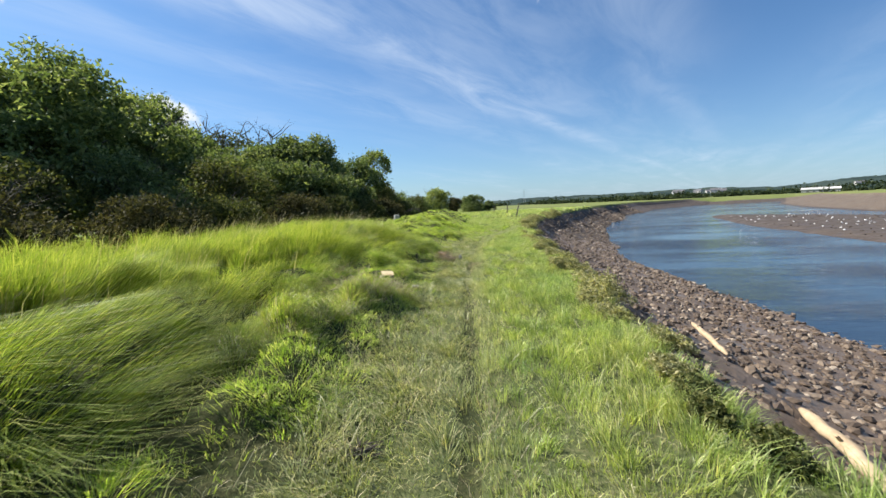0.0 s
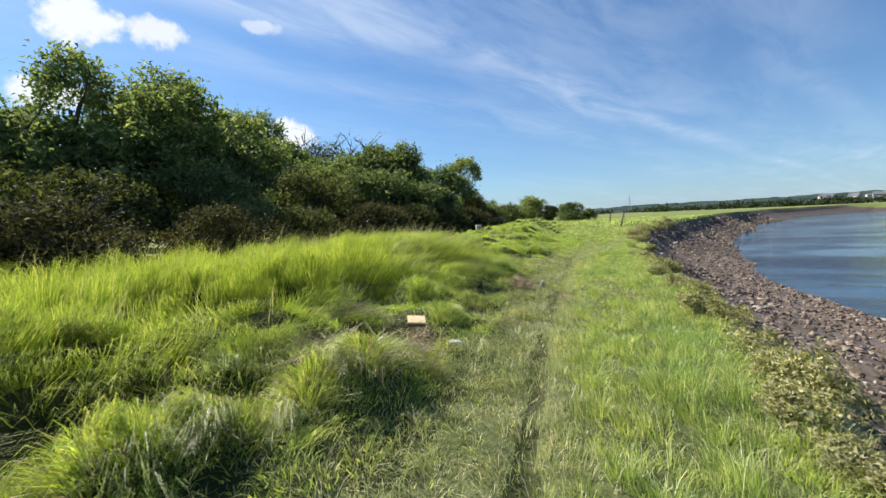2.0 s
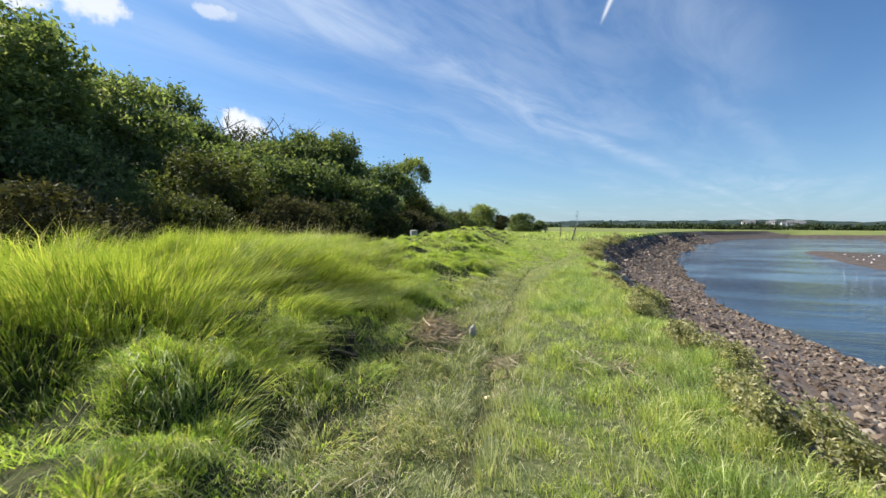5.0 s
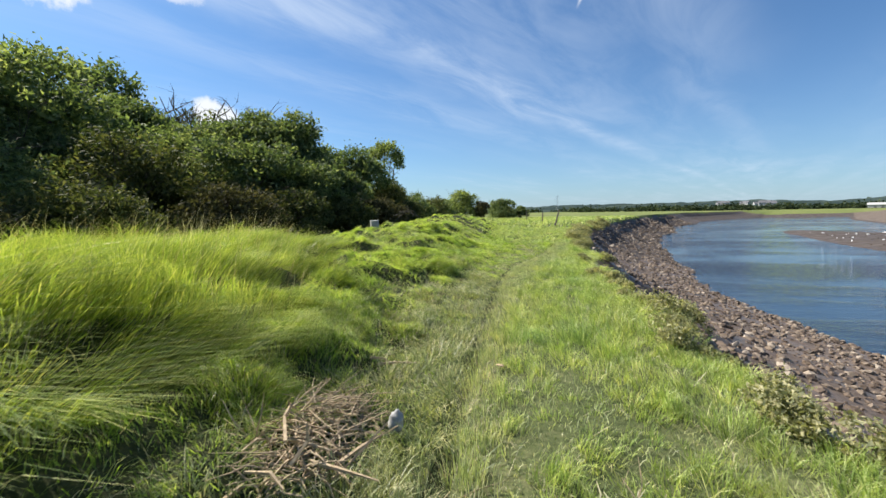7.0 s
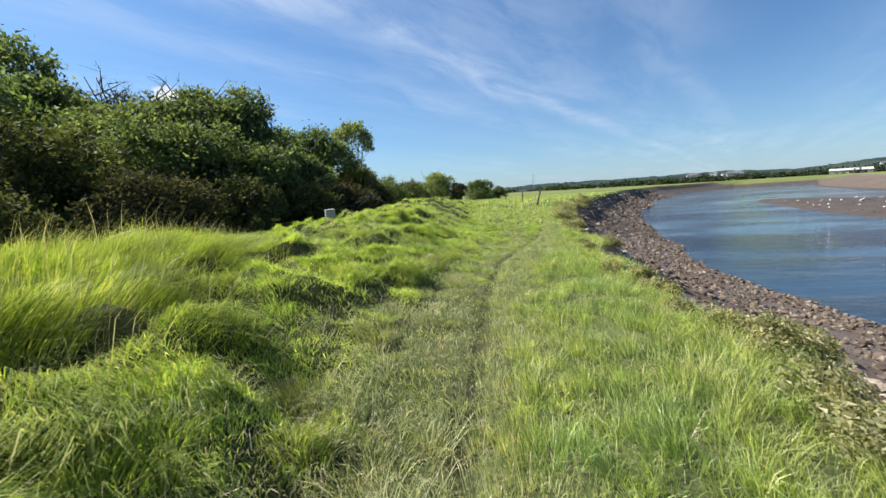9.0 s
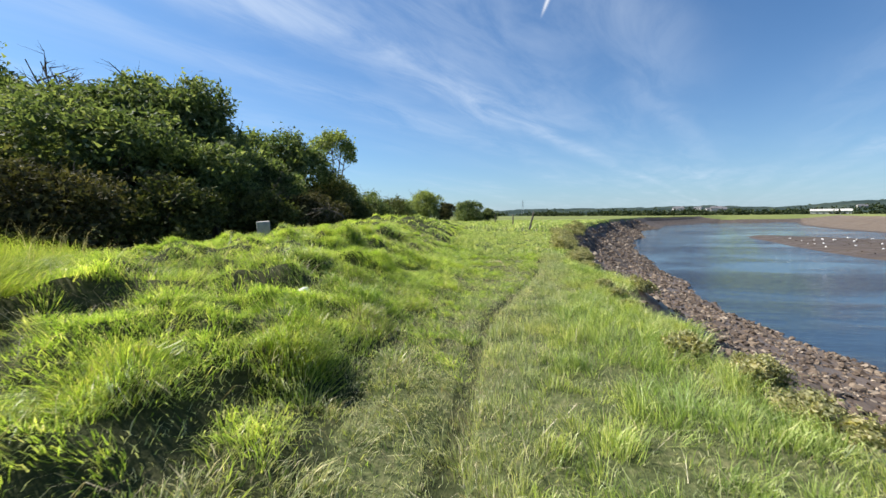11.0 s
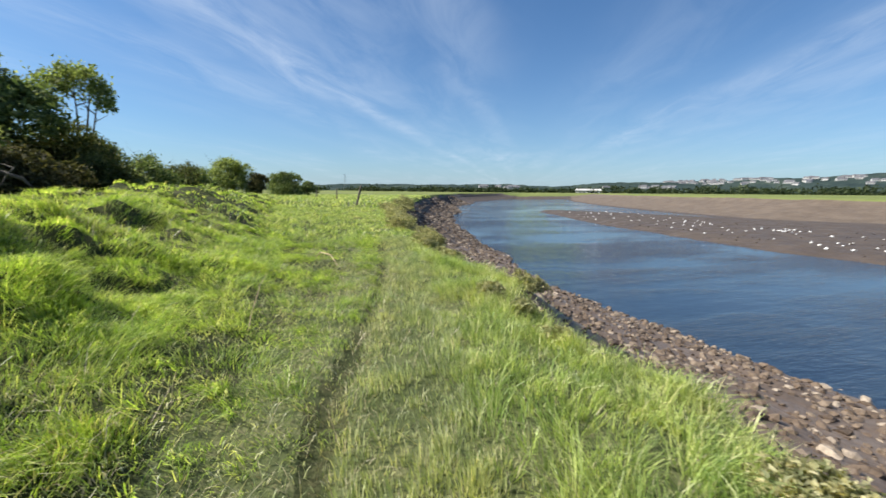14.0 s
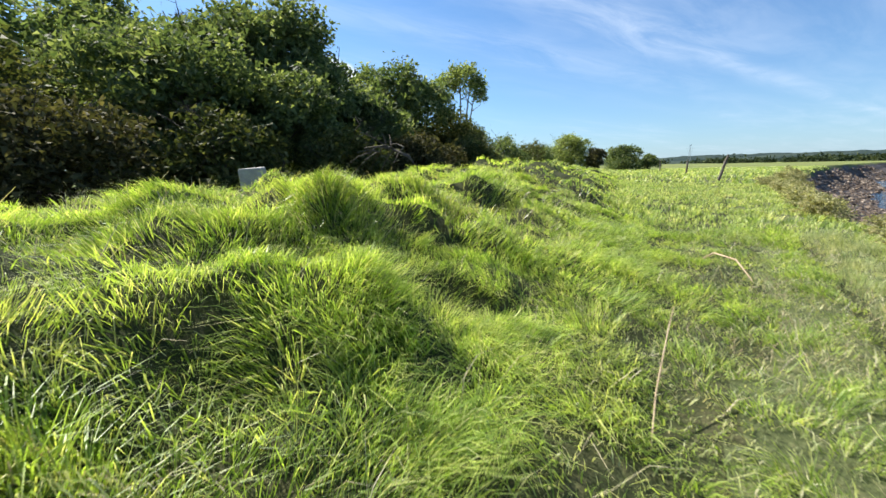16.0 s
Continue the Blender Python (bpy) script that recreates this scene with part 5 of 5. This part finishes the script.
def stick_pile(name, x, y, rx, ry, count, long, seed, label, mat="straw", thick=0.0032, lift=0.16):
    """A heap of crossing dry stems."""
    rnd = random.Random(seed)
    bm = bmesh.new()
    for i in range(count):
        a, r = rnd.uniform(0, 6.283), math.sqrt(rnd.random())
        px, py = x + math.cos(a) * r * rx, y + math.sin(a) * r * ry
        z = on_ground(px, py) + rnd.uniform(0.01, lift) * (1.1 - r)
        d = Vector((rnd.gauss(0, 1), rnd.gauss(0, 1), rnd.gauss(0, 0.28))).normalized() * long * rnd.uniform(0.3, 1.0)
        bend = Vector((rnd.uniform(-1, 1), rnd.uniform(-1, 1), rnd.uniform(-0.3, 1))) * long * 0.08
        p = Vector((px, py, z))
        q = p + d
        q.z = max(q.z, on_ground(q.x, q.y) + 0.01)
        add_tube(bm, [p, (p + q) / 2 + bend, q], [thick * rnd.uniform(0.6, 1.4), thick, thick * 0.4], 4)
    me = bpy.data.meshes.new(name)
    bm.to_mesh(me)
    bm.free()
    me.materials.append(M[mat])
    return tagged(new(name, me), label, "debris", kind="stuff")


def shore_shrub(x, y, wide, tall, leaf, seed, label):
    """A low shaggy plant at the edge of the bank: thin stems and many small leaves."""
    rnd = random.Random(seed)
    z = on_ground(x, y) - 0.03
    root = tagged(new("shore_plant"), label, "plant", "low plants along the bank's edge")
    root.location = (x, y, z)
    bm = bmesh.new()
    for i in range(22):
        a = rnd.uniform(0, 6.283)
        out = Vector((math.cos(a), math.sin(a), rnd.uniform(0.3, 1.3))).normalized() * tall * rnd.uniform(0.5, 1.05)
        add_tube(bm, [(0, 0, 0), out * 0.5 + Vector((0, 0, 0.03)), out], [0.006, 0.004, 0.002], 3)
    part("stalk_clump", bm, M["shore_plant"], root)
    lobes = [(rnd.uniform(-0.45, 0.45) * wide, rnd.uniform(-0.7, 0.7) * wide, tall * rnd.uniform(0.2, 0.55), wide * rnd.uniform(0.25, 0.45), wide * rnd.uniform(0.3, 0.5), tall * rnd.uniform(0.35, 0.5)) for _ in range(7)]
    V, F = leaf_cloud(lobes, 3600, 0.019 * max(1.0, wide / 0.5), seed, 26, 0.16, 0.35)
    base = height(V[:, 0] + x, V[:, 1] + y) - z + 0.01
    V[:, 2] = np.maximum(V[:, 2] + np.maximum(base, -0.25) * 0.6, base)
    crown = new("foliage", mesh_of("foliage", V, F, [M[leaf]]))
    crown.parent = root


def build_small_things():
    fence_post(4.6, 51.6, 1.75, 16, 20, "leaning dark weathered fence post in the grass")
    fence_post(4.5, 67.5, 1.3, 3, 0, "short grey weathered fence post")
    fence_post(2.7, 75.6, 1.35, -2, 40, "short grey weathered fence post")
    # driftwood stranded on the slope
    g = on_ground
    driftwood("driftwood_pole", [(5.95, 11.75, g(5.95, 11.75) + 0.16), (5.55, 10.3, g(5.55, 10.3) + 0.17), (5.15, 8.75, g(5.15, 8.75) + 0.13)], 0.06, "long bleached driftwood pole lying on the stones")
    driftwood("driftwood_log", [(3.72, 4.95, g(3.72, 4.95) + 0.12), (3.64, 4.35, g(3.64, 4.35) + 0.15), (3.47, 3.7, g(3.47, 3.7) + 0.13), (3.52, 3.2, g(3.52, 3.2) + 0.1)], 0.062, "pale bent driftwood log below the grassy edge")
    # the hollow with wrack, board and flat stone
    stick_pile("reed_wrack", -1.35, 8.15, 0.5, 0.45, 200, 0.42, 1, "heap of dead reed stems in a hollow", lift=0.26)
    # dark wood colour on these added stems stands for shade in the hollow
    stick_pile("reed_wrack", -1.35, 8.1, 0.5, 0.5, 240, 0.4, 33, "dark stems, the hollow's shade put into their colour", "old_wood", 0.005, 0.2)
    stick_pile("reed_wrack", -1.3, 8.22, 0.32, 0.24, 210, 0.36, 31, "thick bleached stems propped under the board", "drift", 0.0075, 0.44)
    stick_pile("reed_wrack", -2.3, 8.5, 0.45, 0.2, 90, 0.4, 32, "broken bleached sticks against the tall grass", "drift", 0.007, 0.2)
    stick_pile("reed_wrack", -2.1, 8.55, 0.5, 0.25, 220, 0.35, 2, "dead reed stems washed against the tall grass", lift=0.2)
    stick_pile("reed_wrack", -1.6, 7.0, 0.7, 0.4, 420, 0.5, 3, "flattened bleached reeds in the grass", lift=0.12)
    stick_pile("reed_wrack", -0.95, 7.7, 0.22, 0.45, 260, 0.42, 9, "bleached straw hanging at the hollow's rim", lift=0.2)
    board = tagged(new("board"), "pale buff board lying tilted on dead reeds", "board")
    board.matrix_basis = pose(-1.2, 8.27, g(-1.2, 8.27) + 0.48, 20, 6, 28)
    bm = bmesh.new()
    add_box(bm, (0, 0, 0), (0.22, 0.16, 0.025), None, 0.004)
    part("panel", bm, M["card"], board)
    bm = bmesh.new()
    add_box(bm, (0, -0.074, -0.03), (0.22, 0.012, 0.04), None, 0.003)
    part("batten", bm, M["old_wood"], board)
    stone_thing("flat_stone", -0.7, 8.25, 0.10, 0.075, 0.03, "concrete", "flat grey stone half hidden in the grass", 14)
    # stick heap, rag of pale plastic and tan scraps, one for a crumpled leaf, beside the path
    stick_pile("stick_heap", -0.55, 12.85, 0.28, 0.6, 460, 0.34, 4, "heap of dry sticks and stems beside the path", "drift", 0.0045, 0.2)
    stick_pile("stick_heap", -0.5, 12.5, 0.3, 0.35, 16, 0.5, 5, "few thicker bleached sticks on the heap", "drift", 0.011, 0.2)
    stick_pile("bent_stick", -0.6, 14.1, 0.05, 0.05, 2, 0.45, 12, "bleached stick standing out of the grass", "drift", 0.016, 0.3)
    stick_pile("dead_stems", 0.38, 12.2, 0.16, 0.4, 110, 0.3, 21, "dry dead stems lying across the path", lift=0.13, thick=0.0045)
    stick_pile("dead_stems", 1.4, 12.4, 0.45, 0.2, 70, 0.4, 22, "dry dead stems lying in the grass", lift=0.22, thick=0.005)
    stick_pile("dead_stems", -0.35, 9.9, 0.3, 0.5, 60, 0.3, 23, "dry dead stems in the trodden grass", lift=0.08)
    stone_thing("pale_stone", -0.1, 13.1, 0.05, 0.06, 0.085, "concrete", "pale whitish stone lying in the short grass", 15)
    stone_thing("wood_scrap", 0.58, 14.45, 0.05, 0.035, 0.012, "drift", "small tan scrap lying on the path", 16)
    stone_thing("wood_scrap", 0.3, 11.3, 0.04, 0.025, 0.015, "card", "small tan scrap lying on the path", 18)
    stick_pile("dead_tuft", -0.22, 3.2, 0.06, 0.06, 45, 0.15, 6, "small dark tuft of dead stems", "bark", 0.005, 0.1)
    stone_thing("white_bag", -1.46, 20.95, 0.085, 0.06, 0.045, "plastic", "crumpled white plastic bag in the grass", 19)
    # concrete block on the crest
    block = tagged(new("concrete_block"), "weathered grey concrete block on the crest", "block")
    block.matrix_basis = pose(-4.72, 26.15, 0.88, 2, -3, 30)
    bm = bmesh.new()
    add_box(bm, (0, 0, 0.05), (0.3, 0.26, 0.82), None, 0.025)
    for v in bm.verts:
        v.co += Vector((noise.noise(v.co * 9), noise.noise(v.co * 9 + Vector((5, 0, 0))), noise.noise(v.co * 9 + Vector((0, 5, 0))))) * 0.012
    part("body", bm, M["concrete"], block)
    # dead bough on the crest
    bough = tagged(new("dead_bough"), "fallen brown dead bough with twigs", "branch")
    bough.location = (-3.7, 28.3, g(-3.7, 28.3) + 0.1)
    rnd = random.Random(33)
    bm = bmesh.new()
    add_tube(bm, [(-0.7, 0, 0.42), (-0.3, 0.05, 0.45), (0.2, 0, 0.25), (0.5, 0, -0.1)], [0.012, 0.022, 0.03, 0.04], 7)
    part("bough", bm, M["bark"], bough)
    for i in range(14):
        bm = bmesh.new()
        p = Vector((rnd.uniform(-0.65, 0.2), 0, 0.36 + rnd.uniform(-0.04, 0.06)))
        q = p + Vector((rnd.uniform(-0.5, 0.3), rnd.uniform(-0.3, 0.3), rnd.uniform(-0.35, 0.3)))
        add_tube(bm, [p, p.lerp(q, 0.5) + Vector((0, 0, 0.04)), q], [0.015, 0.01, 0.004], 5)
        part("twig", bm, M["bark"], bough)
    # arching twig and tall dry stalk in the short grass
    for name, pts, rad, label in (("arched_twig", [(0.85, 28.0, 0.02), (0.95, 27.8, 0.14), (1.1, 27.4, 0.15), (1.2, 27.05, 0.0)], 0.011, "thin grey twig arching over the grass"), ("dry_stalk", [(0.14, 23.75, 0.0), (0.16, 24.0, 0.14), (0.22, 24.35, 0.34), (0.26, 24.6, 0.40)], 0.004, "single bleached stalk leaning in the grass")):
        bm = bmesh.new()
        add_tube(bm, [(x, y, g(x, y) + h) for x, y, h in pts], [rad, rad, rad * 0.9, rad * 0.5], 6)
        me = bpy.data.meshes.new(name)
        bm.to_mesh(me)
        bm.free()
        me.materials.append(M["drift"])
        tagged(new(name, me), label, "twig")
    # the charred stump in its hole, deep in the grass
    stump = tagged(new("charred_stump"), "black charred stump in a grassy hole", "stump")
    stump.location = (-1.42, 11.6, g(-1.42, 11.6))
    rnd = random.Random(41)
    for name, pts, rad in (("stub", [(0, 0, -0.05), (0.01, 0, 0.14), (-0.02, 0.01, 0.34)], [0.05, 0.04, 0.03]), ("stub", [(0.2, 0.02, -0.05), (0.22, 0, 0.1), (0.26, 0, 0.24)], [0.045, 0.04, 0.035]), ("root", [(-0.1, -0.05, 0.03), (0.1, -0.1, 0.07), (0.34, -0.08, 0.02)], [0.03, 0.035, 0.02])):
        bm = bmesh.new()
        add_tube(bm, pts, rad, 8)
        for v in bm.verts:
            v.co += Vector((rnd.uniform(-1, 1), rnd.uniform(-1, 1), rnd.uniform(-1, 1))) * 0.009
        part(name, bm, M["char"], stump)
    # plants along the edge: one clump after another, thicker where the bank has broken away
    rnd = random.Random(77)
    y = 3.4
    while y < 62:
        far = 1 + max(0, y - 28) / 40
        late = 17.8 < y < 29
        wide = rnd.uniform(0.2, 0.28) if y < 5.4 else rnd.uniform(0.22, 0.36) if late else rnd.uniform(0.32, 0.62) * far
        e = float(edge_at(np.array(y)))
        low = y < 4.5
        shore_shrub(e + (-0.3 if y < 5.4 else rnd.uniform(-0.36, 0.2)), y, wide, wide * rnd.uniform(0.65, 0.95), "leaf_olive" if low else "shore_plant", int(y * 100), "low leafy dark green plant on the eroded edge" if low else "shaggy dry grey-green plant on the eroded edge")
        y += wide * rnd.choice((1.0, 1.4, 2.0, 3.2)) * (2.2 if late else 1)


def stone_thing(name, x, y, rx, ry, rz, mat, label, seed):
    r = random.Random(seed)
    bm = bmesh.new()
    bmesh.ops.create_icosphere(bm, subdivisions=3, radius=1.0)
    for v in bm.verts:
        k = 1 + 0.28 * noise.noise(v.co * 1.7 + Vector((seed, 0, 0))) + 0.12 * noise.noise(v.co * 5 + Vector((0, seed, 0)))
        v.co = Vector((v.co.x * rx, v.co.y * ry, v.co.z * rz)) * k
    me = bpy.data.meshes.new(name)
    bm.to_mesh(me)
    bm.free()
    me.materials.append(M[mat])
    me.polygons.foreach_set("use_smooth", np.ones(len(me.polygons), dtype=bool))
    ob = tagged(new(name, me), label, name.split("_")[-1])
    ob.matrix_basis = pose(x, y, on_ground(x, y) + rz * 0.75 + (0.05 if rz < 0.1 else 0.02), 8, 5, r.uniform(0, 360))


build_trees()
build_distance()
build_small_things()
build_stones()
